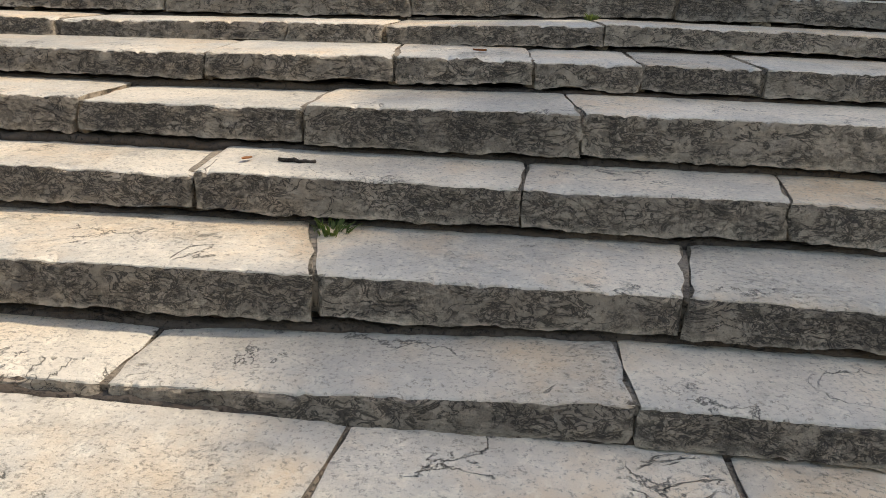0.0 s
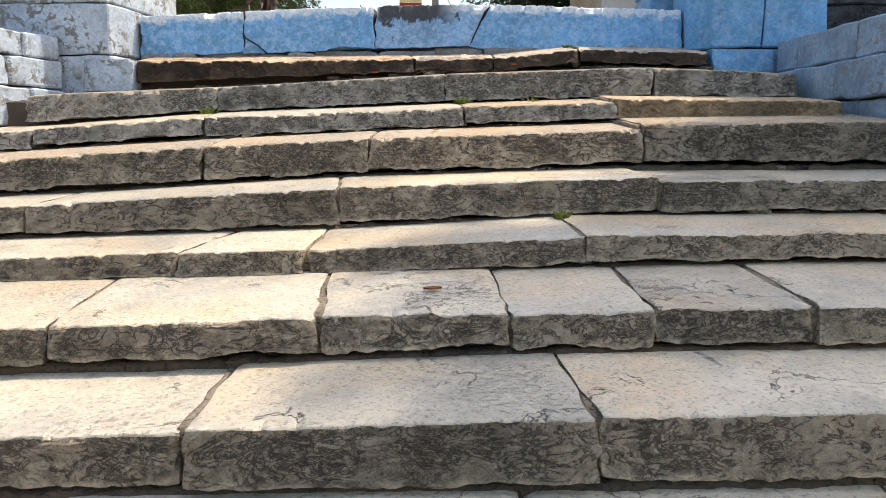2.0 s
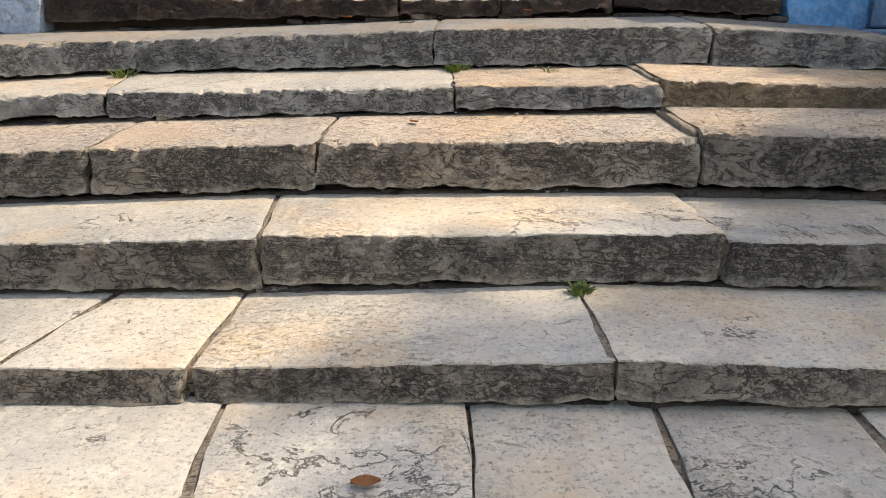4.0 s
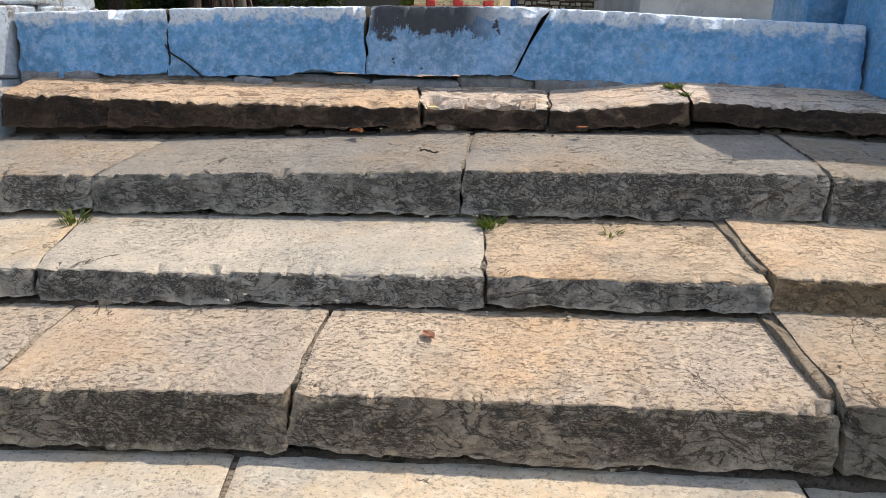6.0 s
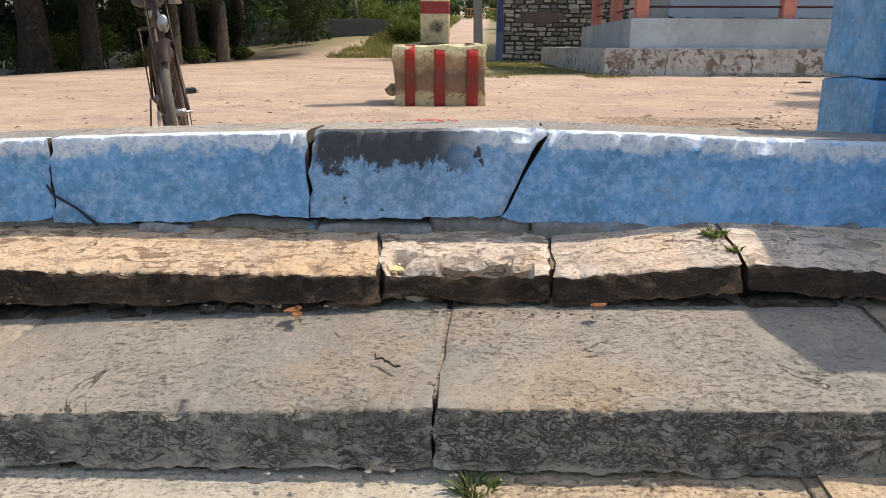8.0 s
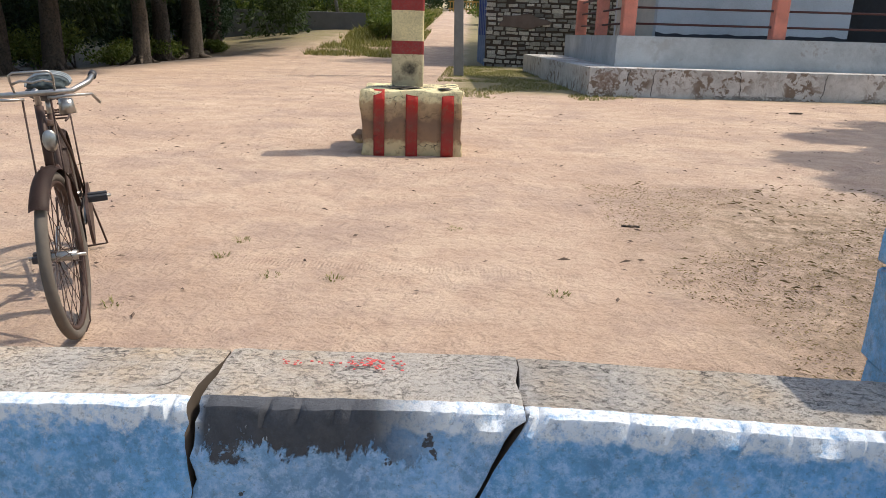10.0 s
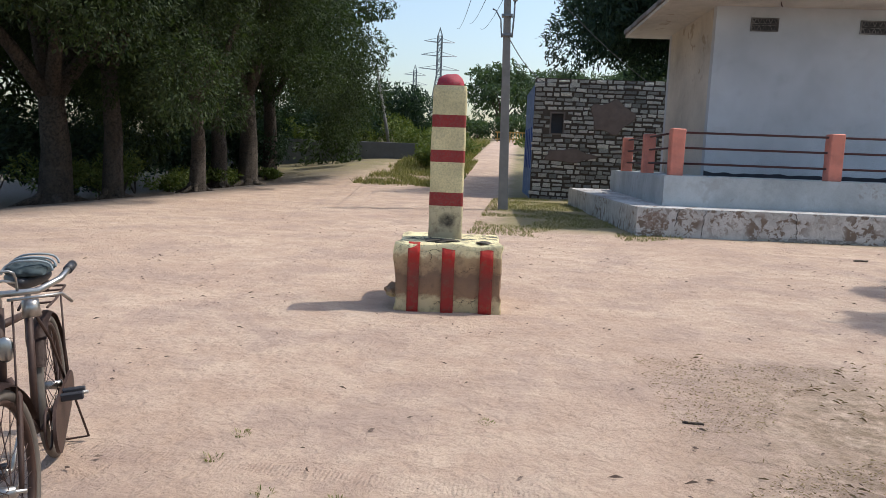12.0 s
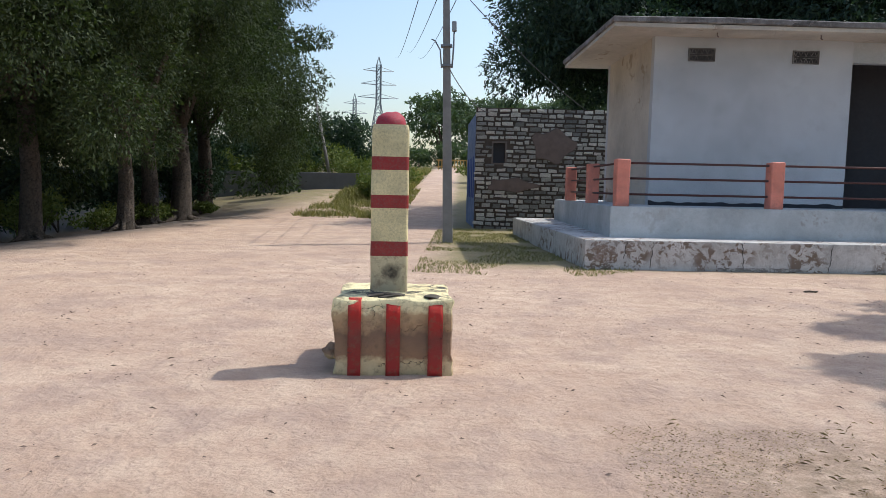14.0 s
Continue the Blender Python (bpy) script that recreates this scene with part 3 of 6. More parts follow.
# ---- the stair: every course is a step of long hewn stones ----
# y of the front edge; joints along x; height of the top at each joint; thickness; step down at a joint
COURSES = [
    (5.52, [-0.98, -0.50, 0.79, 1.30, 1.84, 2.66], [0.004, -0.002, 0.012, 0.018, 0.071, 0.056], 0.125),
    (5.00, [-1.40, -0.30, 0.99, 2.165, 2.98], [-0.250, -0.205, -0.133, -0.095, -0.130], 0.150),
    (4.54, [-2.10, -1.11, -0.24, 1.09, 1.86, 3.00], [-0.500, -0.447, -0.390, -0.337, -0.312, -0.322], 0.120),
    (4.115, [-2.20, -0.105, 0.648, 1.883, 3.10], [-0.660, -0.530, -0.494, -0.455, -0.440], 0.130),
    (3.69, [-2.30, -0.664, 0.576, 1.834, 3.30], [-0.830, -0.755, -0.682, -0.640, -0.635], 0.120),
    (3.27, [-2.30, -0.98, 0.09, 0.53, 1.475, 2.70, 3.40], [-0.94, -0.915, -0.875, -0.863, -0.815, -0.805, -0.80], 0.150),
    (2.75, [-2.30, -0.065, 0.658, 1.17, 1.557, 1.984, 3.40], [-1.05, -0.990, -0.966, -0.955, -0.943, -0.935, -0.920], 0.135),
    (2.36, [-2.30, -0.35, 0.434, 1.325, 3.40], [-1.17, -1.135, -1.110, -1.080, -1.045], 0.140),
    (2.05, [-2.30, 0.195, 1.148, 1.877, 3.40], [-1.33, -1.280, -1.262, -1.245, -1.235], 0.125),
    (1.68, [-2.30, -0.60, 0.655, 1.54, 3.40], [-1.50, -1.465, -1.428, -1.406, -1.375], 0.125),
    (1.39, [-2.30, 0.255, 1.400, 3.40], [-1.66, -1.615, -1.545, -1.515], 0.115),
    (1.02, [-2.30, 0.77, 1.585, 3.40], [-1.70, -1.665, -1.645, -1.62], 0.14),
    (0.66, [-2.30, -0.2, 1.10, 2.2, 3.40], [-1.84, -1.83, -1.81, -1.80, -1.79], 0.14),
    (0.30, [-2.30, 0.5, 1.60, 3.40], [-1.99, -1.98, -1.96, -1.95], 0.14),
    (-0.06, [-2.30, 0.0, 1.30, 3.40], [-2.14, -2.13, -2.11, -2.10], 0.14),
    (-0.42, [-2.30, 0.6, 1.80, 3.40], [-2.29, -2.28, -2.26, -2.25], 0.14),
]
SKEWS = {(0, 2): -0.12, (0, 4): -0.05, (1, 1): 0.10, (1, 2): 0.02, (2, 2): -0.20, (2, 3): -0.05, (2, 4): -0.05, (3, 2): 0.03, (3, 3): -0.06, (4, 2): -0.13, (4, 3): -0.04,
         (5, 2): 0.20, (5, 3): 0.02, (5, 4): -0.08, (6, 1): -0.10, (6, 2): -0.10, (6, 3): -0.04, (7, 2): 0.03, (7, 3): -0.08,
         (8, 1): -0.10, (8, 2): 0.04, (8, 3): 0.18, (9, 2): -0.28, (9, 3): 0.22, (10, 1): 0.05, (10, 2): -0.03, (11, 1): 0.10}
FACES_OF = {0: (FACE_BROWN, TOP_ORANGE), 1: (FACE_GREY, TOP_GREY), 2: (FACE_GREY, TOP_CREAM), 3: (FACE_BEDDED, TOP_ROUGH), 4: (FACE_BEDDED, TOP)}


def rise_of(k):
    """How far the treads climb towards the back, for each metre of depth."""
    return 0.20 if k == 0 else (0.10 if k < 4 else 0.05)


def below(k, x):
    """The height of the next lower course at x."""
    if k + 1 >= len(COURSES):
        return COURSES[k][2][0] - 0.15
    return float(np.interp(x, COURSES[k + 1][1], COURSES[k + 1][2])) + rise_of(k + 1) * 0.40


def build_stair():
    stair = empty("stone_stair", pose(0, 0, 0), "long weathered hewn stone steps climbing to a court", "stairs", kind="structure")
    # earth core under the stones
    bm = bmesh.new()
    prof = [(5.80, 0.0)]
    for k, (yf, xs, zs, h) in enumerate(COURSES):
        low = min(zs)
        nxt = COURSES[k + 1][0] if k + 1 < len(COURSES) else yf - 0.36
        prof += [(yf + 0.10, low - 0.03), (yf + 0.10, low - h - 0.06)]
    prof += [(-0.6, -2.6), (5.8, -2.6)]
    a = [bm.verts.new((-2.28, y, z)) for y, z in prof]
    b = [bm.verts.new((3.38, y, z)) for y, z in prof]
    n = len(prof)
    for i in range(n):
        bm.faces.new((a[i], a[(i + 1) % n], b[(i + 1) % n], b[i]))
    bm.faces.new(a)
    bm.faces.new(b[::-1])
    part("core", bm, EARTH_AND_SHADE, stair, "dark packed earth between the steps")
    for k, (yf, xs, zs, h) in enumerate(COURSES):
        up = COURSES[k - 1][0] if k else 5.84
        depth = up - yf + 0.12
        step = new("step")
        step.parent = stair
        for i in range(len(xs) - 1):
            s = k * 11 + i
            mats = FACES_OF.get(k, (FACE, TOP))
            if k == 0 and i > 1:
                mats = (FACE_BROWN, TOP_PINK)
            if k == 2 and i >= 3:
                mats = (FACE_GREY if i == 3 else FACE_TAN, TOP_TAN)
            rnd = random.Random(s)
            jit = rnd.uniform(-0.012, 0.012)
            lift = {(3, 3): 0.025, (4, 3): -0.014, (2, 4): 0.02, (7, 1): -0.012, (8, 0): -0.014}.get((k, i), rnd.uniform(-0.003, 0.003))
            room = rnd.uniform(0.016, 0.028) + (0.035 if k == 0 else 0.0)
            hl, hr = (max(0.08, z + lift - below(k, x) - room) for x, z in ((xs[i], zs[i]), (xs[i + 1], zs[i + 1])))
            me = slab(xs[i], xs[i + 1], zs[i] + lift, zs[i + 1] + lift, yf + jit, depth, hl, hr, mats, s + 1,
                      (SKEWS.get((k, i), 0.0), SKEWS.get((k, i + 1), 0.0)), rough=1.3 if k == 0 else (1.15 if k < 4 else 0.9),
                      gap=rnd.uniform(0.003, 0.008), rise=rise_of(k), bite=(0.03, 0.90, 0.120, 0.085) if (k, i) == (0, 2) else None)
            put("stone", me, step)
            if 0 < i:
                lo, sk = zs[i] + lift - 0.014, SKEWS.get((k, i), 0.0)
                bm = boxed(xs[i] - 0.022, xs[i] + 0.022, yf + (0.06 if k < 4 else 0.022), yf + depth - 0.02, -0.10, 0.004)
                roughen(bm, 6, 0.012, 14.0, s + 3)
                for v in bm.verts:
                    back = v.co.y - yf
                    v.co.x += sk * back
                    v.co.z += lo + rise_of(k) * back
                part("joint_fill", bm, JOINT, step, "crumbly earth and mortar packed in the joint", True)


    for x0, x1, zt, sd in ((-1.30, -0.99, 0.01, 71), (2.67, 3.06, 0.07, 72)):
        me = slab(x0, x1, zt, zt, 5.50, 0.30, 0.20, 0.20, (PALE_BLUE if x0 < 0 else BLUE, WORN_TOP), sd)
        put("painted_stone", me, stair, "blue limewashed end stone of the top step")
    # soil crumbs along the foot of every riser, dark to paint the gap shade
    for k, (yf, xs, zs, h) in enumerate(COURSES[:-1]):
        n = int((xs[-1] - xs[0]) / 0.03)
        verts, faces = [], []
        for i in range(n + 1):
            x = xs[0] + (xs[-1] - xs[0]) * i / n
            zb = below(k, x) - 0.006
            q = noise.noise(Vector((x * 6.0, k * 3.7, 0))) + 0.6 * noise.noise(Vector((x * 21.0, k * 3.7, 5)))
            wide = max(0.001, 0.012 + 0.022 * q)
            high = max(0.002, 0.020 + 0.016 * noise.noise(Vector((x * 14.0, k * 1.3, 9))))
            verts += [(x, yf - wide, zb - 0.012), (x, yf - wide * 0.3, zb + high * 0.6), (x, yf + 0.03, zb + high), (x, yf + 0.06, zb - 0.012)]
        for i in range(n):
            for j in range(4):
                faces.append((i * 4 + j, i * 4 + (j + 1) % 4, i * 4 + 4 + (j + 1) % 4, i * 4 + 4 + j))
        faces += [(3, 2, 1, 0), (n * 4, n * 4 + 1, n * 4 + 2, n * 4 + 3)]
        put("soil_strip", mesh_of("soil_strip", verts, faces, SOIL_SHADE, None, True), stair, "dark strip of soil and painted gap shade at the riser foot")
    hollow = new("broken_edge")
    hollow.parent = stair
    rh = random.Random(21)
    for x, w, y, zt in ((0.86, 0.10, 5.555, 0.030), (0.965, 0.13, 5.60, 0.044), (1.075, 0.12, 5.615, 0.050), (1.175, 0.10, 5.585, 0.040)):
        bm = roughen(boxed(x, x + w, y, y + 0.075, -0.09, zt, 0.012), 3, 0.022, 11, x * 3)
        for v in bm.verts:
            v.co.z -= 0.35 * max(0.0, y + 0.05 - v.co.y) if v.co.z > 0 else 0.0
        part("broken_lump", bm, TOP_PINK, hollow, "", False)
    rubble = new("rubble_course")
    rubble.parent = stair
    rr = random.Random(8)
    x = -0.95
    while x < 2.6:
        w = rr.uniform(0.06, 0.30)
        zb = below(0, x) - 0.035
        bm = roughen(boxed(x, x + w - 0.012, 5.50 + rr.uniform(-0.01, 0.03), 5.66, zb, zb + rr.uniform(0.045, 0.075), 0.008), 2, 0.010, 9, x)
        part("filler_stone", bm, RUBBLE, rubble, "", True)
        x += w
    for k in (1, 2, 3, 4):
        yf, xs, zs, h = COURSES[k]
        for q in range(9):
            x = rr.uniform(xs[0] + 0.4, 2.6)
            w = rr.uniform(0.03, 0.10)
            zb = below(k, x) - 0.012
            bm = roughen(boxed(x, x + w, yf - 0.005, yf + 0.07, zb, zb + rr.uniform(0.02, 0.035), 0.005), 2, 0.008, 12, x)
            part("filler_stone", bm, FACE if q % 2 else RUBBLE, rubble, "", True)


build_stair()


# ---- sill of blue limewashed stones across the head of the stair ----
def build_sill():
    sill = empty("sill", pose(0, 0, 0), "blue limewashed stone sill with a worn grey top", "wall", kind="structure")
    rows = [(-1.06, -0.365, 0.325, 0.360, 0, 0, SILL_BLUE), (-0.362, 0.512, 0.360, 0.392, 0, -0.035, SILL_BLUE),
            (0.528, 1.279, 0.394, 0.406, 0.04, 0.46, SILL_PEEL), (1.281, 2.57, 0.402, 0.368, 0.465, 0, SILL_BLUE)]
    for i, (xl, xr, zl, zr, s0, s1, face) in enumerate(rows):
        # The fourth material paints the end caps dark, as shade in the open joints.
        me = slab(xl, xr, zl, zr, 5.815, 0.30, 0.285, 0.275, (face, WORN_TOP, face, EARTH_AND_SHADE), 300 + i, shear=(s0, s1), lean=0.03, bevel=0.014, gap=0.002, rough=1.2)
        put("stone", me, sill)
    mortar = paint("grey_mortar", (0.24, 0.23, 0.22), (0.25, 0.42, 0.62), 0.7, scale=8.0)
    rr = random.Random(4)
    x = -1.05
    while x < 2.55:
        w = rr.uniform(0.12, 0.45)
        zt = 0.075 + 0.03 * min(1.0, max(0.0, (x + 0.4) / 1.6))
        bm = roughen(boxed(x, x + w, 5.80 + rr.uniform(-0.03, 0.02), 6.04, -0.04, zt + rr.uniform(-0.01, 0.02), 0.012), 4, 0.014, 7, x)
        part("mortar_bed", bm, mortar, sill, "crumbling grey mortar with blue splashes", True)
        x += w
    part("crack", path_tube(bmesh.new(), [(-0.362, 5.781, 0.21), (-0.34, 5.779, 0.175), (-0.27, 5.777, 0.135), (-0.20, 5.776, 0.075)], [0.004, 0.005, 0.004, 0.006], 5), plain("crack_dark", (0.03, 0.03, 0.035), 0.95), sill, "dark crack across a corner of the stone")


build_sill()


# ---- blue masonry piers and side walls of the stair ----
def masonry(name, label, outline_of, levels, seed, mat):
    """Courses of large limewashed blocks; outline_of(k) gives the blocks of course k."""
    wall = empty(name, pose(0, 0, 0), label, "wall", kind="structure")
    for k in range(len(levels) - 1):
        for i, outline in enumerate(outline_of(k)):
            bm = bmesh.new()
            prism(bm, outline, levels[k] + 0.004, levels[k + 1] - 0.004)
            bmesh.ops.bevel(bm, geom=bm.edges[:], offset=0.010, segments=1, affect="EDGES")
            roughen(bm, 4, 0.010, 5.0, seed + k * 9 + i)
            for v in bm.verts:
                v.co += noise.noise_vector(v.co * 19.0) * 0.006
            for e in bm.edges:
                if len(e.link_faces) == 2 and e.calc_face_angle() > 0.45:
                    e.smooth = False
            part("stone", bm, mat, wall, "", True)
    return wall


def left_pier(k):
    w = 0.012 * math.sin(k * 2.3)
    if k % 2:
        return [[(-1.85, 5.54), (-1.15 + w, 5.54), (-1.08, 5.80), (-1.08, 6.02), (-1.85, 6.02)],
                [(-1.85, 6.03), (-1.07, 6.03), (-1.03 + w, 6.40), (-1.03 + w, 6.46), (-1.85, 6.46)]]
    return [[(-1.85, 5.54), (-1.50, 5.54), (-1.50, 6.46), (-1.85, 6.46)],
            [(-1.49, 5.54), (-1.14 + w, 5.54), (-1.08, 5.80), (-1.03 + w, 6.40), (-1.03 + w, 6.46), (-1.49, 6.46)]]


def right_pier(k):
    w = 0.015 * math.sin(k * 1.9 + 1)
    if k % 2:
        return [[(2.59, 5.80), (2.68 + w, 5.54), (3.00, 5.54), (3.00, 6.12), (2.60, 6.12)], [(3.01, 5.54), (3.40, 5.54), (3.40, 6.12), (3.01, 6.12)]]
    return [[(2.59, 5.80), (2.68 + w, 5.54), (3.40, 5.54), (3.40, 6.12), (2.60, 6.12)]]


def right_rear(k):
    w = 0.02 * math.sin(k * 1.7 + 2)
    return [[(2.47 + w, 6.20), (3.40, 6.20), (3.40, 6.62), (2.47 + w, 6.62)]]


masonry("wall_pier_left", "pier of pale blue limewashed stone blocks at the stair head", left_pier, [-0.25, 0.04, 0.36, 0.74, 1.12, 1.50], 40, PALE_BLUE)
masonry("wall_pier_right", "pier of blue limewashed stone blocks at the stair head", right_pier, [-0.25, 0.08, 0.62, 1.02, 1.26], 80, BLUE)
masonry("wall_pier_rear", "rough pier of blue limewashed blocks behind the sill", right_rear, [-0.1, 0.22, 0.55, 0.95, 1.30], 90, BLUE)


def left_flank(k):
    cuts = [(4.62, 4.98), (4.99, 5.26), (5.27, 5.50)] if k % 2 else [(4.66, 5.14), (5.15, 5.50)]
    x = (-1.45, -1.43, -1.44)[k % 3]
    return [[(-2.3, a), (x - (5.5 - a) * 0.35, a), (x - (5.5 - b) * 0.35, b), (-2.3, b)] for a, b in cuts]


def right_flank(k):
    cuts = [(3.95, 4.25), (4.26, 4.62), (4.63, 5.10), (5.11, 5.50)] if k % 2 else [(3.90, 4.40), (4.41, 4.80), (4.81, 5.22), (5.23, 5.50)]
    if k > 2:
        cuts = [(4.30, 4.72), (4.73, 5.28), (5.29, 5.52)]
    out = 0.03 * math.sin(k * 2.7)
    return [[(3.06 + out + (5.5 - a) * 0.05, a), (3.70, a), (3.70, b), (3.06 + out + (5.5 - b) * 0.05, b)] for a, b in cuts]


def left_wing(k):
    return [[(-3.4, 5.60), (-2.5, 5.60), (-2.5, 6.2), (-3.4, 6.2)], [(-2.49, 5.60), (-1.87, 5.60), (-1.87, 6.2), (-2.49, 6.2)]]


def right_wing(k):
    return [[(3.42, 5.62), (4.0 + 0.1 * (k % 2), 5.62), (4.0 + 0.1 * (k % 2), 6.2), (3.42, 6.2)], [(4.02 + 0.1 * (k % 2), 5.62), (5.0, 5.62), (5.0, 6.2), (4.02 + 0.1 * (k % 2), 6.2)]]


# Wings are added, coloured dark to paint the shaded background beyond the piers.
SHADE_WALL = stone_face("shade_painted_wall_stone", (0.13, 0.14, 0.16), (0.03, 0.03, 0.032))
masonry("wall_flank_left", "low side wall of whitewashed stone blocks beside the steps", left_flank, [-0.75, -0.42, -0.18, 0.0, 0.15], 120, PALE_BLUE)
masonry("wall_flank_right", "low side wall of pale blue stone blocks beside the steps", right_flank, [-0.80, -0.50, -0.29, -0.08, 0.12], 160, BLUE_DULL)
masonry("wall_wing_left", "added dark wall painting in the shaded background beyond the stair pier", left_wing, [-0.4, 0.0, 0.34, 0.70, 1.10], 200, SHADE_WALL)
masonry("wall_wing_right", "added dark wall painting in the shaded background beyond the stair pier", right_wing, [-0.4, 0.0, 0.36, 0.74, 1.12], 230, SHADE_WALL)

# ---- painted marker post on its block in the court ----
CREAM = paint("cream_paint", (0.80, 0.69, 0.37), (0.34, 0.25, 0.14), 0.2, 0.7, 5.0, wash=0.1)
RED = paint("red_paint", (0.33, 0.020, 0.014), (0.22, 0.10, 0.06), 0.25, 0.6, 6.0, wash=0.05)


def by_height(name, stops, span, wob, scale, extra=None):
    """Old paint whose wear runs in uneven belts up the thing: stops are height fractions and colours."""
    n = Nodes(name, 0.85)
    v = n.moved()
    sep = n.t.nodes.new("ShaderNodeSeparateXYZ")
    n.link(n.co, sep.inputs[0])
    mr = n.add("ShaderNodeMapRange")
    mr.clamp = False
    mr.inputs["From Min"].default_value, mr.inputs["From Max"].default_value = span
    n.link(sep.outputs["Z"], mr.inputs["Value"])
    ad = n.add("ShaderNodeMath")
    ad.operation = "MULTIPLY_ADD"
    ad.inputs[1].default_value = wob
    n.link(n.noise(v, scale, 9, 0.68, 0.3), ad.inputs[0])
    n.link(mr.outputs[0], ad.inputs[2])
    sb = n.add("ShaderNodeMath")
    sb.operation = "SUBTRACT"
    sb.inputs[1].default_value = wob * 0.5
    n.link(ad.outputs[0], sb.inputs[0])
    base = n.ramp(sb.outputs[0], *stops)
    mid = n.noise(v, 14, 9, 0.75)
    base = n.mix(n.ramp(mid, (0.36, (0.55, 0.55, 0.55)), (0.50, (0, 0, 0))), base, (0.16, 0.11, 0.065))
    line = n.cracks(v, 3.4, 0.008, 0.25)
    line = n.mul(line, n.ramp(n.noise(v, 2.3, 4), (0.50, (0, 0, 0)), (0.56, (1, 1, 1))))
    base = n.mix(line, base, (0.035, 0.028, 0.02))
    if extra:
        base = extra(n, v, sep, base)
    nb = n.bump(mid, 0.7, 0.02)
    nb = n.bump(n.ramp(line, (0, (1, 1, 1)), (1, (0, 0, 0))), 1.0, 0.015, nb)
    nb = n.bump(n.noise(v, 60, 7, 0.75), 0.5, 0.006, nb)
    return n.done(base, nb)


def sooty_top(n, v, sep, base):
    up = n.ramp(n.mul(sep.outputs["Z"], 1.0), (0.655, (0, 0, 0)), (0.672, (1, 1, 1)))
    soot = n.ramp(n.noise(n.moved((1, 2.2, 1)), 5.0, 9, 0.75, 0.5), (0.48, (0, 0, 0)), (0.53, (1, 1, 1)))
    return n.mix(n.mul(up, soot), base, (0.055, 0.05, 0.04))


def soot_blot(n, v, sep, base):
    """A round black burn on the foot of the shaft."""
    xx, zz = n.add("ShaderNodeMath"), n.add("ShaderNodeMath")
    zz.operation = "SUBTRACT"
    zz.inputs[1].default_value = 0.86
    n.link(sep.outputs["Z"], zz.inputs[0])
    n.link(sep.outputs["X"], xx.inputs[0])
    xx.inputs[1].default_value = 0.03
    sq = n.add("ShaderNodeMath")
    n.link(n.mul(n.mul(xx.outputs[0], xx.outputs[0]), 55.0), sq.inputs[0])
    n.link(n.mul(n.mul(zz.outputs[0], zz.outputs[0]), 60.0), sq.inputs[1])
    ad = n.add("ShaderNodeMath")
    n.link(sq.outputs[0], ad.inputs[0])
    n.link(n.mul(n.noise(v, 11, 6, 0.7), 0.9), ad.inputs[1])
    return n.mix(n.ramp(ad.outputs[0], (0.45, (0.95, 0.95, 0.95)), (0.95, (0, 0, 0))), base, (0.03, 0.026, 0.02))


CREAM_TONE = (0.80, 0.70, 0.40)
CREAM_OLD = by_height("worn_cream_paint", ((0.0, (0.56, 0.44, 0.24)), (0.17, (0.62, 0.50, 0.28)), (0.24, (0.30, 0.18, 0.10)), (0.52, (0.21, 0.13, 0.08)),
                      (0.62, (0.40, 0.26, 0.14)), (0.76, (0.48, 0.34, 0.18)), (0.82, CREAM_TONE)), (0.0, 0.68), 0.42, 4.5, sooty_top)
RED_WORN = by_height("worn_red_stripe", ((0.0, (0.38, 0.025, 0.018)), (0.30, (0.26, 0.035, 0.025)), (0.50, (0.20, 0.045, 0.032)), (0.70, (0.34, 0.03, 0.02)), (0.80, (0.46, 0.025, 0.016))), (0.0, 0.68), 0.35, 5.0)
SOOT = by_height("burnt_foot_paint", ((0.0, (0.36, 0.30, 0.19)), (0.5, (0.50, 0.43, 0.27)), (1.0, (0.60, 0.52, 0.32))), (0.66, 1.0), 0.3, 8.0, soot_blot)
BLACKENED = plain("sooty_flake", (0.09, 0.075, 0.055), 0.9, 0, 0.9, 9)


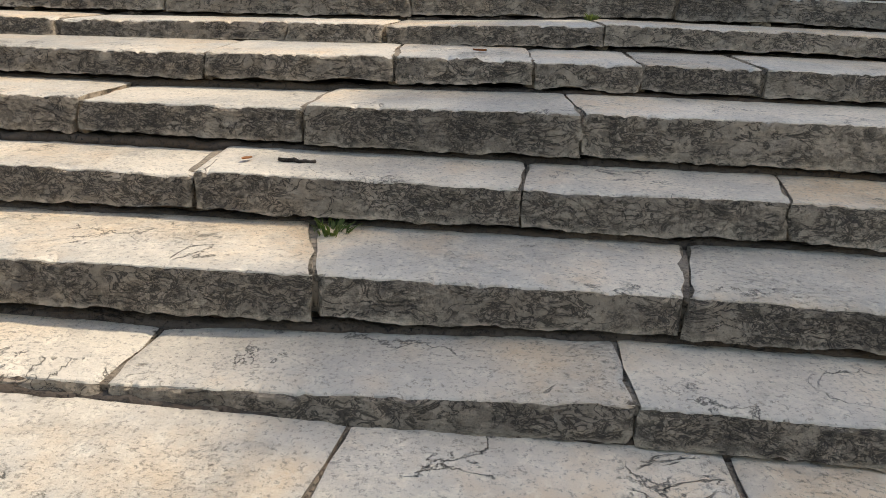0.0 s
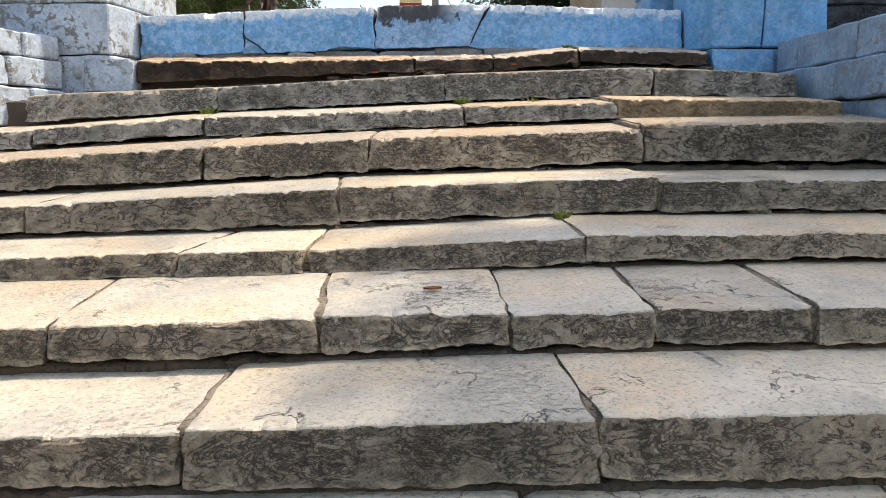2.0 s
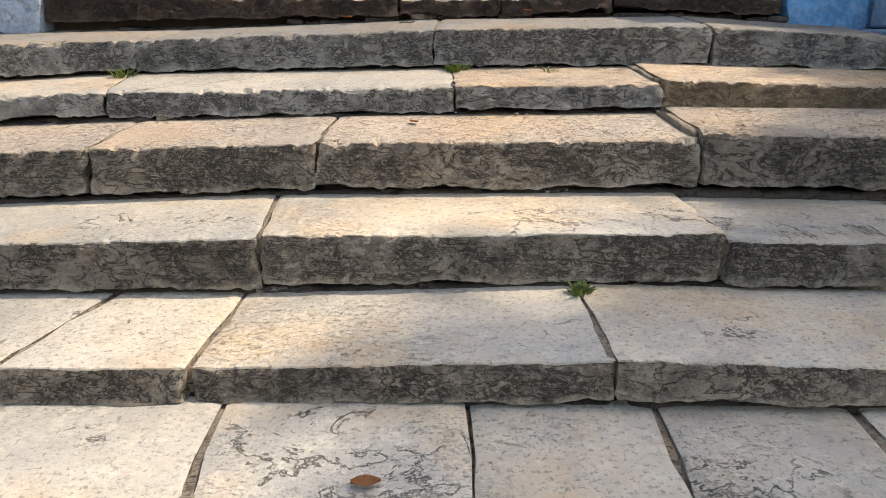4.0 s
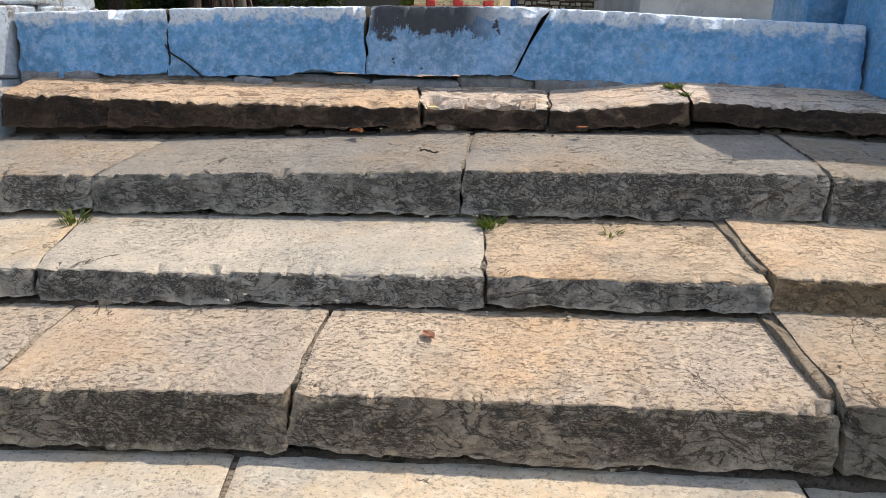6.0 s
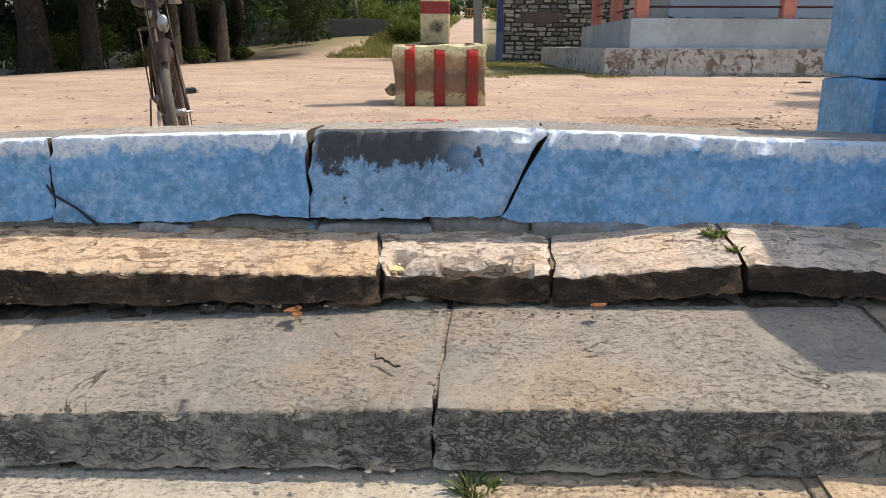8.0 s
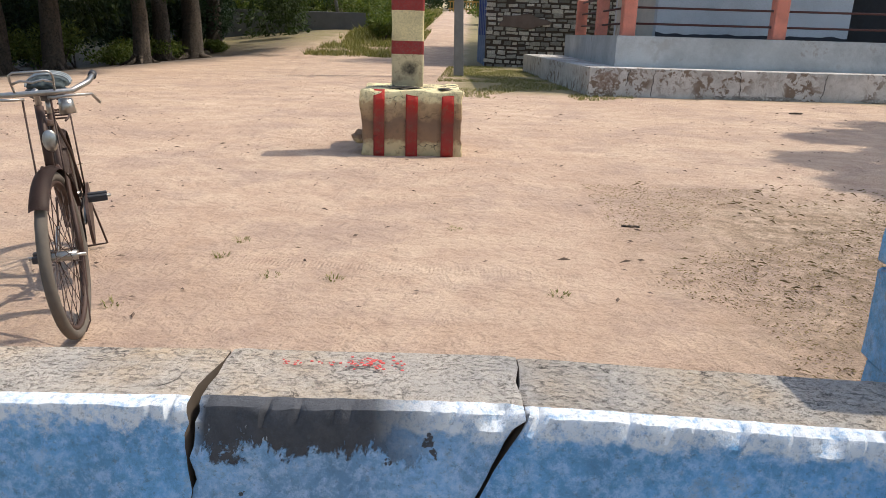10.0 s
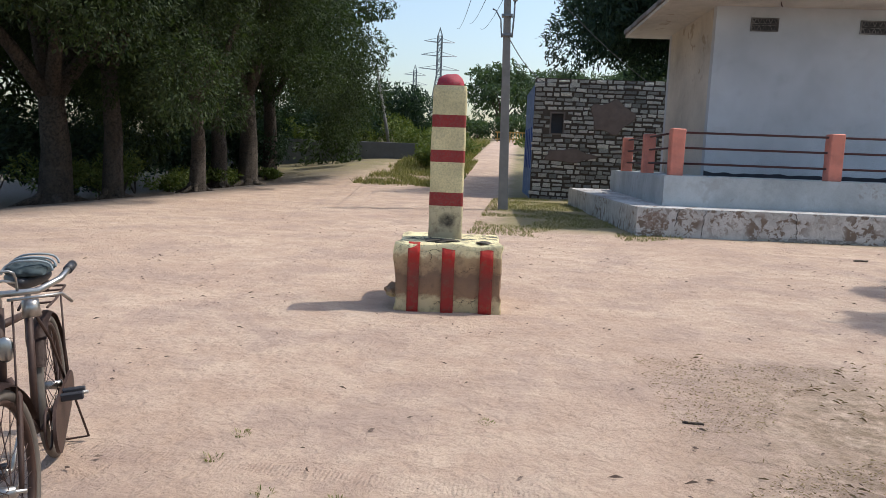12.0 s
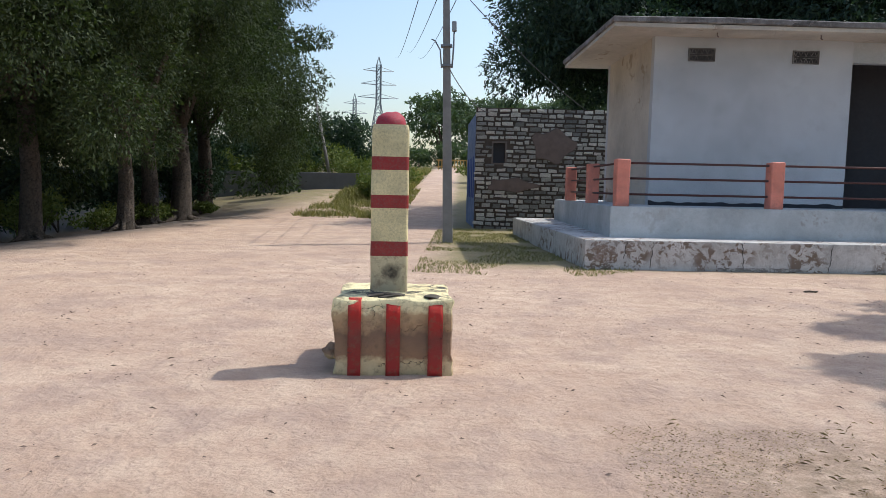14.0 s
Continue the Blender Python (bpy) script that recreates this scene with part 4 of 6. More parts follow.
def build_marker():
    post = empty("marker_post", pose(0.5, 12.15, 0, 0, 0, 4.0), "square post with cream and red bands on a striped stone block", "marker post")
    bm = boxed(-0.5, 0.5, -0.58, 0.52, -0.03, 0.66, 0.03, 2)
    roughen(bm, 9, 0.04, 2.6, 5)
    for v in bm.verts:
        v.co += noise.noise_vector(v.co * 14.0) * 0.010
    for v in bm.verts:
        v.co.x *= 1.0 - 0.05 * max(0.0, v.co.z - 0.35) + 0.02
    part("block", bm, CREAM_OLD, post, "weathered cream-painted stone block", True)
    for k, (a, b) in enumerate(((-0.385, -0.275), (-0.06, 0.06), (0.30, 0.425))):
        bm = bmesh.new()
        n = 14
        grid = []
        for i in range(n + 1):
            z = 0.66 * i / n
            row = []
            for j in range(5):
                x = a + (b - a) * j / 4
                p = Vector((x, -0.58, z))
                p.y = -0.612 - 0.018 * noise.noise(Vector((x * 3, z * 5, 2)))
                if i >= n - 1:
                    p.y += 0.04 * (i - n + 2)
                row.append(bm.verts.new(p))
            grid.append(row)
        for i in range(n):
            for j in range(4):
                bm.faces.new((grid[i][j], grid[i][j + 1], grid[i + 1][j + 1], grid[i + 1][j]))
        ex = bmesh.ops.extrude_face_region(bm, geom=bm.faces[:])
        for v in [g for g in ex["geom"] if isinstance(g, bmesh.types.BMVert)]:
            v.co.y += 0.05
        part("stripe", bm, RED_WORN, post, "faded red painted stripe", True)
    # shaft in painted bands, near the front of the block
    PX, PY = -0.055, -0.10
    cuts = [(0.64, 1.000, SOOT), (1.000, 1.132, RED), (1.132, 1.428, CREAM), (1.428, 1.545, RED), (1.545, 1.766, CREAM),
            (1.766, 1.884, RED), (1.884, 2.166, CREAM)]
    for z0, z1, mt in cuts:
        w = 0.166
        bm = bmesh.new()
        ring = []
        r = 0.028
        for cx, cy, st in ((w, w, 0), (-w, w, 90), (-w, -w, 180), (w, -w, 270)):
            for q in range(4):
                an = radians(st + q * 30)
                sx, sy = (1 if cx > 0 else -1), (1 if cy > 0 else -1)
                ring.append((cx - sx * r + r * math.cos(an), cy - sy * r + r * math.sin(an) + PY))
        n = 6
        layers = []
        for i in range(n + 1):
            z = z0 + (z1 - z0) * i / n
            f = 1.0
            if z1 > 2.15 and i == n:
                f = 0.93
            layers.append([bm.verts.new((x * f + PX + 0.006 * noise.noise(Vector((x * 4, y * 4, z * 3))), PY + (y - PY) * f, z)) for x, y in ring])
        for lo, hi in zip(layers, layers[1:]):
            for i in range(len(ring)):
                bm.faces.new((lo[i], lo[(i + 1) % len(ring)], hi[(i + 1) % len(ring)], hi[i]))
        bm.faces.new(layers[0][::-1])
        bm.faces.new(layers[-1])
        part("band", bm, mt, post, "sooty unpainted foot" if mt is SOOT else "")
    bm = bmesh.new()
    bmesh.ops.create_uvsphere(bm, u_segments=20, v_segments=10, radius=0.14)
    for v in bm.verts:
        v.co = Vector((v.co.x + PX, v.co.y + PY, 2.155 + max(-0.01, v.co.z)))
        v.co += noise.noise_vector(v.co * 16) * 0.022
    part("knob", bm, paint("crimson_paint", (0.42, 0.02, 0.045), (0.25, 0.05, 0.06), 0.2, wash=0.1), post, "crimson painted rounded stone cap", True)
    for i in range(5):
        bm = bmesh.new()
        bmesh.ops.create_icosphere(bm, subdivisions=2, radius=0.06)
        rnd = random.Random(i + 60)
        x, y = rnd.uniform(-0.4, 0.4), rnd.uniform(-0.5, -0.3)
        for v in bm.verts:
            v.co = Vector((v.co.x * 1.6, v.co.y * 1.2, v.co.z * 0.3)) + noise.noise_vector(v.co * 9 + Vector((i, 0, 0))) * 0.03 + Vector((x, y, 0.672))
        part("flake", bm, BLACKENED, post, "", True)
    # spalled lump sticking out of the block's side
    bm = bmesh.new()
    bmesh.ops.create_icosphere(bm, subdivisions=3, radius=1.0)
    for v in bm.verts:
        v.co = Vector((v.co.x * 0.07, v.co.y * 0.16, v.co.z * 0.06)) + noise.noise_vector(v.co * 1.8) * 0.04 + Vector((-0.54, -0.36, 0.16))
    part("spall", bm, CREAM_OLD, post, "dark broken lump of stone", True)


build_marker()

# ---- bicycle ----
TYRE = plain("dusty_rubber", (0.13, 0.11, 0.09), 0.9, 0, 0.4, 20)
RUST = plain("rusty_black_enamel", (0.065, 0.034, 0.024), 0.6, 0.2, 0.6, 15)
CHROME = plain("dull_chrome", (0.46, 0.44, 0.41), 0.32, 0.9, 0.6, 20)
LEATHER = plain("dark_leather", (0.03, 0.03, 0.035), 0.5, 0, 0.3, 25)


def torus(bm, centre, R, r, n=40, k=8, squash=1.0):
    """A ring in the local yz plane."""
    rings = []
    for i in range(n):
        a = 2 * math.pi * i / n
        rings.append([bm.verts.new((centre[0] + r * math.sin(b) * squash, centre[1] + (R + r * math.cos(b)) * math.cos(a),
                                    centre[2] + (R + r * math.cos(b)) * math.sin(a))) for b in (2 * math.pi * j / k for j in range(k))])
    for i in range(n):
        p, q = rings[i], rings[(i + 1) % n]
        for j in range(k):
            bm.faces.new((p[j], p[(j + 1) % k], q[(j + 1) % k], q[j]))
    return bm


def build_bicycle():
    """Local: y runs from the front wheel to the back, x to the viewer's right."""
    base = pose(-0.42, 7.01, 0, 0, 0, 28) @ pose(0, 0, 0, 0, -4, 0)
    bike = empty("bicycle", base, "old black roadster bicycle with rusty frame parked on its stand", "bicycle")
    R = 0.335
    yf, yr = 0.0, 1.13

    def wheel(y, turn):
        w = new("wheel")
        w.parent = bike
        w.matrix_basis = pose(0, y, R, 0, 0, turn)
        part("tyre", torus(bmesh.new(), (0, 0, 0), R - 0.02, 0.021, 48, 10), TYRE, w, "dusty worn tyre", True)
        part("rim", torus(bmesh.new(), (0, 0, 0), R - 0.045, 0.011, 48, 6, 1.4), RUST, w, "", True)
        bm = bmesh.new()
        for i in range(32):
            a = 2 * math.pi * i / 32
            b = a + (0.5 if i % 4 < 2 else -0.5)
            s = 0.028 if i % 2 else -0.028
            tube(bm, (s, 0.022 * math.cos(b), 0.022 * math.sin(b)), (0, (R - 0.05) * math.cos(a), (R - 0.05) * math.sin(a)), 0.0018, n=4)
        part("spokes", bm, RUST, w)
        part("hub", tube(tube(bmesh.new(), (-0.045, 0, 0), (0.045, 0, 0), 0.02, n=12), (-0.075, 0, 0), (0.075, 0, 0), 0.007, n=8), CHROME, w, "", True)

    wheel(yf, -8)
    wheel(yr, 0)

    def guard(y, a0, a1, turn):
        bm = bmesh.new()
        rows = []
        for i in range(25):
            a = radians(a0 + (a1 - a0) * i / 24)
            row = []
            for j in range(7):
                t = -1 + 2 * j / 6
                rr = R + 0.022 - 0.018 * t * t
                row.append(bm.verts.new((0.034 * t, rr * math.cos(a), rr * math.sin(a))))
            rows.append(row)
        for p, q in zip(rows, rows[1:]):
            for j in range(6):
                bm.faces.new((p[j], p[j + 1], q[j + 1], q[j]))
        bmesh.ops.solidify(bm, geom=bm.faces[:], thickness=0.002)
        ob = part("mudguard", bm, RUST, bike, "", True)
        ob.matrix_basis = pose(0, y, R, 0, 0, turn)
        return ob

    guard(yf, 20, 135, -8)
    guard(yr, -20, 150, 0)
    head_lo, head_hi = Vector((0, 0.20, 0.66)), Vector((0, 0.27, 0.86))
    seat_lo, seat_hi = Vector((0, 0.66, 0.29)), Vector((0, 0.81, 0.80))
    frame_parts = [("top_tube", head_hi - Vector((0, 0, 0.03)), seat_hi - Vector((0, 0.01, 0.04))), ("down_tube", head_lo, seat_lo), ("seat_tube", seat_lo, seat_hi),
                   ("head_tube", head_lo - Vector((0, 0.015, 0.03)), head_hi + Vector((0, 0.01, 0.03)))]
    for nm, a, b in frame_parts:
        part(nm, tube(bmesh.new(), a, b, 0.017 if nm == "head_tube" else 0.0145, n=12), RUST, bike, "", True)
    for s in (-1, 1):
        part("chain_stay", path_tube(bmesh.new(), [seat_lo + Vector((0.02 * s, 0, 0)), (0.04 * s, 0.9, 0.31), (0.062 * s, yr, R)], 0.009), RUST, bike, "", True)
        part("seat_stay", path_tube(bmesh.new(), [seat_hi + Vector((0.012 * s, 0, -0.03)), (0.045 * s, 0.95, 0.60), (0.062 * s, yr, R)], 0.007), RUST, bike, "", True)
        part("fork_blade", path_tube(bmesh.new(), [(0.02 * s, 0.19, 0.66), (0.05 * s, 0.17, 0.60), (0.055 * s, 0.06, 0.42), (0.058 * s, 0, R)], [0.013, 0.012, 0.01, 0.008]), RUST, bike, "", True)
        part("brake_rod", path_tube(bmesh.new(), [(0.05 * s, 0.245, 0.92), (0.05 * s, 0.16, 0.68), (0.05 * s, 0.10, 0.52)], 0.004, 6), RUST, bike, "", True)
        part("guard_stay", path_tube(bmesh.new(), [(0.06 * s, 0, R), (0.05 * s, -0.18, R - 0.22), (0.03 * s, -0.21, R - 0.25)], 0.003, 5), RUST, bike)
    part("stem", path_tube(bmesh.new(), [(0, 0.27, 0.86), (0, 0.285, 0.93), (0, 0.25, 0.955)], 0.012), CHROME, bike, "", True)
    # swept handlebar, grips, brake levers
    bar = [(-0.215, 0.47, 0.990), (-0.213, 0.40, 0.990), (-0.195, 0.31, 0.972), (-0.13, 0.255, 0.945), (-0.05, 0.245, 0.945), (0.05, 0.245, 0.945), (0.13, 0.255, 0.945), (0.195, 0.31, 0.972), (0.213, 0.40, 0.990), (0.215, 0.47, 0.990)]
    part("handlebar", path_tube(bmesh.new(), bar, 0.0115, 10), CHROME, bike, "dull chrome swept handlebar", True)
    for s in (-1, 1):
        part("grip", tube(bmesh.new(), (0.213 * s, 0.39, 0.990), (0.216 * s, 0.50, 0.992), 0.017, n=12), LEATHER, bike, "black rubber grip", True)
        part("brake_lever", path_tube(bmesh.new(), [(0.04 * s, 0.225, 0.925), (0.13 * s, 0.215, 0.93), (0.20 * s, 0.27, 0.925), (0.225 * s, 0.31, 0.885)], 0.006, 6), CHROME, bike, "", True)
    # carrier hoop in front of the bar, lamp bracket, bell
    part("front_hoop", path_tube(bmesh.new(), [(-0.07, 0.24, 0.955), (-0.075, 0.21, 1.00), (-0.072, 0.20, 1.022), (-0.06, 0.195, 1.030), (0.06, 0.195, 1.030), (0.072, 0.20, 1.022), (0.075, 0.21, 1.00), (0.07, 0.24, 0.955)], 0.005, 6), CHROME, bike, "", True)
    part("cross_wire", path_tube(bmesh.new(), [(-0.074, 0.215, 0.985), (-0.04, 0.20, 0.998), (0.0, 0.20, 0.990), (0.04, 0.20, 0.998), (0.074, 0.215, 0.985)], 0.005, 6), CHROME, bike, "", True)
    bm = bmesh.new()
    bmesh.ops.create_cone(bm, cap_ends=True, segments=16, radius1=0.032, radius2=0.026, depth=0.06, matrix=pose(0.10, 0.27, 0.885))
    part("bell", bm, CHROME, bike, "", True)
    bm = bmesh.new()
    bmesh.ops.create_uvsphere(bm, u_segments=14, v_segments=8, radius=1.0, matrix=Matrix.LocRotScale((0.02, 0.20, 0.76), None, (0.03, 0.014, 0.045)))
    part("badge", bm, CHROME, bike, "pale oval head badge", True)
    # saddle with springs, and a cloth bag tied on it
    bm = bmesh.new()
    bmesh.ops.create_uvsphere(bm, u_segments=24, v_segments=12, radius=1.0)
    for v in bm.verts:
        f = 0.45 + 0.55 * max(0.0, min(1.0, (v.co.y + 0.9) / 1.3))
        v.co = Vector((v.co.x * 0.10 * f, 0.84 + v.co.y * 0.14, 0.905 + v.co.z * (0.03 if v.co.z > 0 else 0.045)))
    part("saddle", bm, LEATHER, bike, "black leather saddle", True)
    for s in (-1, 1):
        coil = [(0.05 * s + 0.016 * math.cos(t), 0.92 + 0.016 * math.sin(t), 0.825 + 0.0035 * t) for t in (i * 0.7 for i in range(22))]
        part("saddle_spring", path_tube(bmesh.new(), coil, 0.004, 5), RUST, bike, "", True)
    part("seat_post", tube(bmesh.new(), seat_hi, (0, 0.83, 0.88), 0.0125, n=10), CHROME, bike, "", True)
    # rear carrier
    for s in (-1, 1):
        part("carrier_rail", path_tube(bmesh.new(), [(0.055 * s, 0.90, 0.755), (0.065 * s, 1.05, 0.755), (0.065 * s, 1.42, 0.755), (0.0, 1.45, 0.755)], 0.006, 6), RUST, bike, "", True)
        part("carrier_strut", tube(bmesh.new(), (0.065 * s, 1.25, 0.755), (0.068 * s, yr, R), 0.005, n=6), RUST, bike, "", True)
    for y in (1.0, 1.15, 1.3):
        part("carrier_bar", tube(bmesh.new(), (-0.065, y, 0.757), (0.065, y, 0.757), 0.005, n=6), RUST, bike)
    # crank, pedals, chain case
    ca = radians(35)
    for s in (-1, 1):
        d = Vector((0, math.cos(ca) * s, math.sin(ca) * s)) * 0.165
        c = seat_lo + Vector((0.06 * s, 0, 0))
        part("crank", tube(bmesh.new(), c, c + d + Vector((0.015 * s, 0, 0)), 0.009, n=8), CHROME, bike, "", True)
        pc = c + d + Vector((0.07 * s, 0, 0))
        ped = new("pedal")
        ped.parent = bike
        for dy in (-0.035, 0.035):
            part("tread_block", boxed(pc.x - 0.045, pc.x + 0.045, pc.y + dy - 0.014, pc.y + dy + 0.014, pc.z - 0.016, pc.z + 0.016, 0.004), LEATHER, ped, "black rubber pedal block")
        part("axle", tube(bmesh.new(), (pc.x - 0.06, pc.y, pc.z), (pc.x + 0.06, pc.y, pc.z), 0.008, n=8), CHROME, ped, "", True)
    part("chainwheel", torus(bmesh.new(), seat_lo + Vector((0.045, 0, 0)), 0.085, 0.006, 28, 6), RUST, bike, "", True)
    bm = bmesh.new()
    out = []
    for i in range(24):
        a = math.pi / 2 + math.pi * i / 23
        out.append((seat_lo.y - 0.0 + 0.105 * math.cos(a), seat_lo.z + 0.105 * math.sin(a)))
    for i in range(12):
        a = -math.pi / 2 + math.pi * i / 11
        out.append((yr + 0.06 * math.cos(a), R + 0.06 * math.sin(a)))
    lo = [bm.verts.new((0.075, y, z)) for y, z in out]
    hi = [bm.verts.new((0.088, y, z)) for y, z in out]
    bm.faces.new(lo)
    bm.faces.new(hi[::-1])
    for i in range(len(out)):
        bm.faces.new((lo[i], lo[(i + 1) % len(out)], hi[(i + 1) % len(out)], hi[i]))
    part("chain_case", bm, RUST, bike)
    # stand under the back wheel
    part("stand", path_tube(bmesh.new(), [(0.075, yr, R), (0.12, yr + 0.10, 0.02), (0.0, yr + 0.12, 0.012), (-0.12, yr + 0.10, 0.02), (-0.075, yr, R)], 0.006, 6), RUST, bike, "bent wire stand", True)
    bag = empty("cloth_bundle", base @ pose(0.02, 0.85, 0.935), "dark cloth bundle tied over the bicycle saddle", "bag")
    bm = bmesh.new()
    bmesh.ops.create_icosphere(bm, subdivisions=4, radius=1.0)
    for v in bm.verts:
        d = noise.noise_vector(v.co * 2.2) * 0.25 + noise.noise_vector(v.co * 6) * 0.08
        v.co = Vector(((v.co.x + d.x) * 0.085, (v.co.y + d.y) * 0.14, max(-0.25, v.co.z + d.z) * 0.045))
    part("cloth", bm, plain("dark_green_cloth", (0.05, 0.07, 0.075), 0.9, 0, 0.6, 30), bag, "", True)
    for k in range(3):
        pts = [(0.092 * math.cos(a), 0.1 * (k - 1) + 0.02 * math.sin(3 * a), 0.050 * math.sin(a) + 0.004) for a in (math.pi * i / 14 for i in range(15))]
        part("cord", path_tube(bmesh.new(), pts, 0.005, 5), plain("grey_cord", (0.30, 0.34, 0.36), 0.8), bag, "", True)


build_bicycle()


# ---- leaves and trees ----
BARK = stone_face("bark", (0.095, 0.075, 0.06), (0.025, 0.02, 0.017), 0.9, 0.6)
LEAF = leaf_material("tamarind_leaf", (0.013, 0.026, 0.008), (0.055, 0.080, 0.024))
LEAF_DARK = leaf_material("dark_leaf", (0.015, 0.036, 0.026), (0.060, 0.095, 0.058))
LEAF_BUSH = leaf_material("bush_leaf", (0.06, 0.095, 0.02), (0.17, 0.19, 0.05))
LEAF_FAR = leaf_material("far_leaf", (0.045, 0.075, 0.04), (0.10, 0.14, 0.065))
GRASS = leaf_material("grass_blade", (0.10, 0.115, 0.03), (0.32, 0.27, 0.12))


def leaf_cloud(name, blobs, count, size, mat, seed, droop=0.45, aspect=0.30):
    """Many small leaves on and in the clumps: blobs are x, y, z, rx, ry, rz."""
    rng = np.random.default_rng(seed)
    blobs = np.array(blobs, float)
    vol = (blobs[:, 3] * blobs[:, 4] + blobs[:, 4] * blobs[:, 5] + blobs[:, 3] * blobs[:, 5])
    pick = rng.choice(len(blobs), count, p=vol / vol.sum())
    d = rng.normal(size=(count, 3))
    d /= np.linalg.norm(d, axis=1)[:, None]
    rad = 1 - np.abs(rng.normal(0, 0.20, count))
    lump = 1 + 0.22 * np.sin(d[:, 0] * 7 + blobs[pick, 0] * 3) * np.sin(d[:, 2] * 6 + pick) + 0.15 * np.sin(d[:, 1] * 11 + pick * 2.0)
    c = blobs[pick, :3] + d * blobs[pick, 3:] * (rad * lump)[:, None]
    along = d * 0.6 + rng.normal(0, 0.6, (count, 3))
    along[:, 2] -= droop
    along /= np.linalg.norm(along, axis=1)[:, None]
    side = np.cross(along, rng.normal(size=(count, 3)))
    side /= np.linalg.norm(side, axis=1)[:, None]
    ln = size * rng.uniform(0.6, 1.4, count)[:, None]
    a = c - along * ln * 0.5
    b = c + side * ln * aspect * 0.5
    t = c + along * ln * 0.5
    e = c - side * ln * aspect * 0.5
    verts = np.stack([a, b, t, e], 1).reshape(-1, 3)
    me = bpy.data.meshes.new(name)
    me.vertices.add(len(verts))
    me.vertices.foreach_set("co", verts.ravel())
    me.loops.add(count * 4)
    me.loops.foreach_set("vertex_index", np.arange(count * 4, dtype=np.int32))
    me.polygons.add(count)
    me.polygons.foreach_set("loop_start", np.arange(0, count * 4, 4, dtype=np.int32))
    me.materials.append(mat)
    me.update(calc_edges=True)
    me.validate()
    return me


def build_tree(x, y, height, spread, seed, label, leaves=26000, size=0.30, mat=LEAF, low=0.22, trunk=0.35, forks=5, lean=(0, 0)):
    rnd = random.Random(seed)
    z0 = ground_z(x, y)
    tree = empty("tree", pose(x, y, z0), label, "tree", "trees along the court")
    bm = bmesh.new()
    fork = height * rnd.uniform(0.20, 0.30)
    path_tube(bm, [(0, 0, -0.2), (0.03, 0.02, 0.15), (0.08 + lean[0] * 0.1, 0.05, fork * 0.5), (lean[0] * 0.3, lean[1] * 0.3, fork)],
              [trunk * 1.75, trunk * 1.2, trunk, trunk * 0.85], 12)
    for k in range(5):
        a = k * 1.26 + rnd.random()
        path_tube(bm, [(0.15 * math.cos(a), 0.15 * math.sin(a), 0.35), (trunk * 1.5 * math.cos(a), trunk * 1.5 * math.sin(a), 0.10),
                       (trunk * 3.2 * math.cos(a), trunk * 3.2 * math.sin(a), -0.06)], [trunk * 0.45, trunk * 0.3, 0.03], 6)
    blobs = []
    for k in range(forks):
        a = 2 * math.pi * (k + rnd.random() * 0.6) / forks
        r = spread * rnd.uniform(0.35, 0.75)
        h = height * rnd.uniform(0.55, 0.88)
        tip = Vector((r * math.cos(a) + lean[0], r * math.sin(a) + lean[1], h))
        root = Vector((lean[0] * 0.3, lean[1] * 0.3, fork * 0.95))
        mid = root.lerp(tip, 0.45) + Vector((rnd.uniform(-0.4, 0.4), rnd.uniform(-0.4, 0.4), 0.6))
        path_tube(bm, [root, root.lerp(mid, 0.5) + Vector((0.1, 0.1, 0)), mid, tip], [trunk * 0.6, trunk * 0.45, trunk * 0.3, 0.04], 8)
        for q in range(7):
            f = rnd.uniform(0.35, 1.0)
            c = mid.lerp(tip, f) + Vector((rnd.gauss(0, spread * 0.22), rnd.gauss(0, spread * 0.22), rnd.gauss(0, height * 0.09)))
            c.z = max(c.z, height * low)
            s = spread * rnd.uniform(0.16, 0.33)
            blobs.append((c.x, c.y, c.z, s, s, s * rnd.uniform(0.55, 0.85)))
            if q < 3:
                path_tube(bm, [mid.lerp(tip, f * 0.6), mid.lerp(tip, f * 0.8).lerp(c, 0.5), c], [trunk * 0.18, trunk * 0.12, 0.02], 5)
    for k in range(forks + 3):
        a = 2 * math.pi * rnd.random()
        r = spread * rnd.uniform(0.6, 0.95)
        s = spread * rnd.uniform(0.15, 0.26)
        blobs.append((r * math.cos(a) + lean[0], r * math.sin(a) + lean[1], height * rnd.uniform(low, 0.6), s, s, s * 1.1))
    part("trunk", bm, BARK, tree, "grey-brown furrowed trunk and limbs", True)
    put("crown", leaf_cloud("crown", blobs, leaves, size, mat, seed), tree)
    return tree


TREES = [
    (-12.9, 25.0, 15, 6.5, 1, 150000, 0.14, 0.20, 0.42), (-11.9, 26.4, 14, 5.5, 2, 125000, 0.14, 0.20, 0.28), (-10.9, 30.3, 15, 6.0, 3, 145000, 0.145, 0.17, 0.26),
    (-13.4, 37.8, 17, 6.8, 4, 115000, 0.17, 0.20, 0.36), (-13.2, 41.0, 18, 7.0, 5, 125000, 0.17, 0.16, 0.45), (-14.2, 47.0, 17, 7.2, 6, 80000, 0.24, 0.13, 0.40),
    (-20.0, 30.0, 16, 8.0, 7, 40000, 0.40, 0.05, 0.4), (-22.0, 42.0, 17, 9.0, 8, 40000, 0.45, 0.05, 0.4), (-19.0, 54.0, 17, 9.0, 10, 36000, 0.45, 0.05, 0.4), (-11.0, 18.0, 13, 6.0, 9, 36000, 0.22, 0.40, 0.34),
]
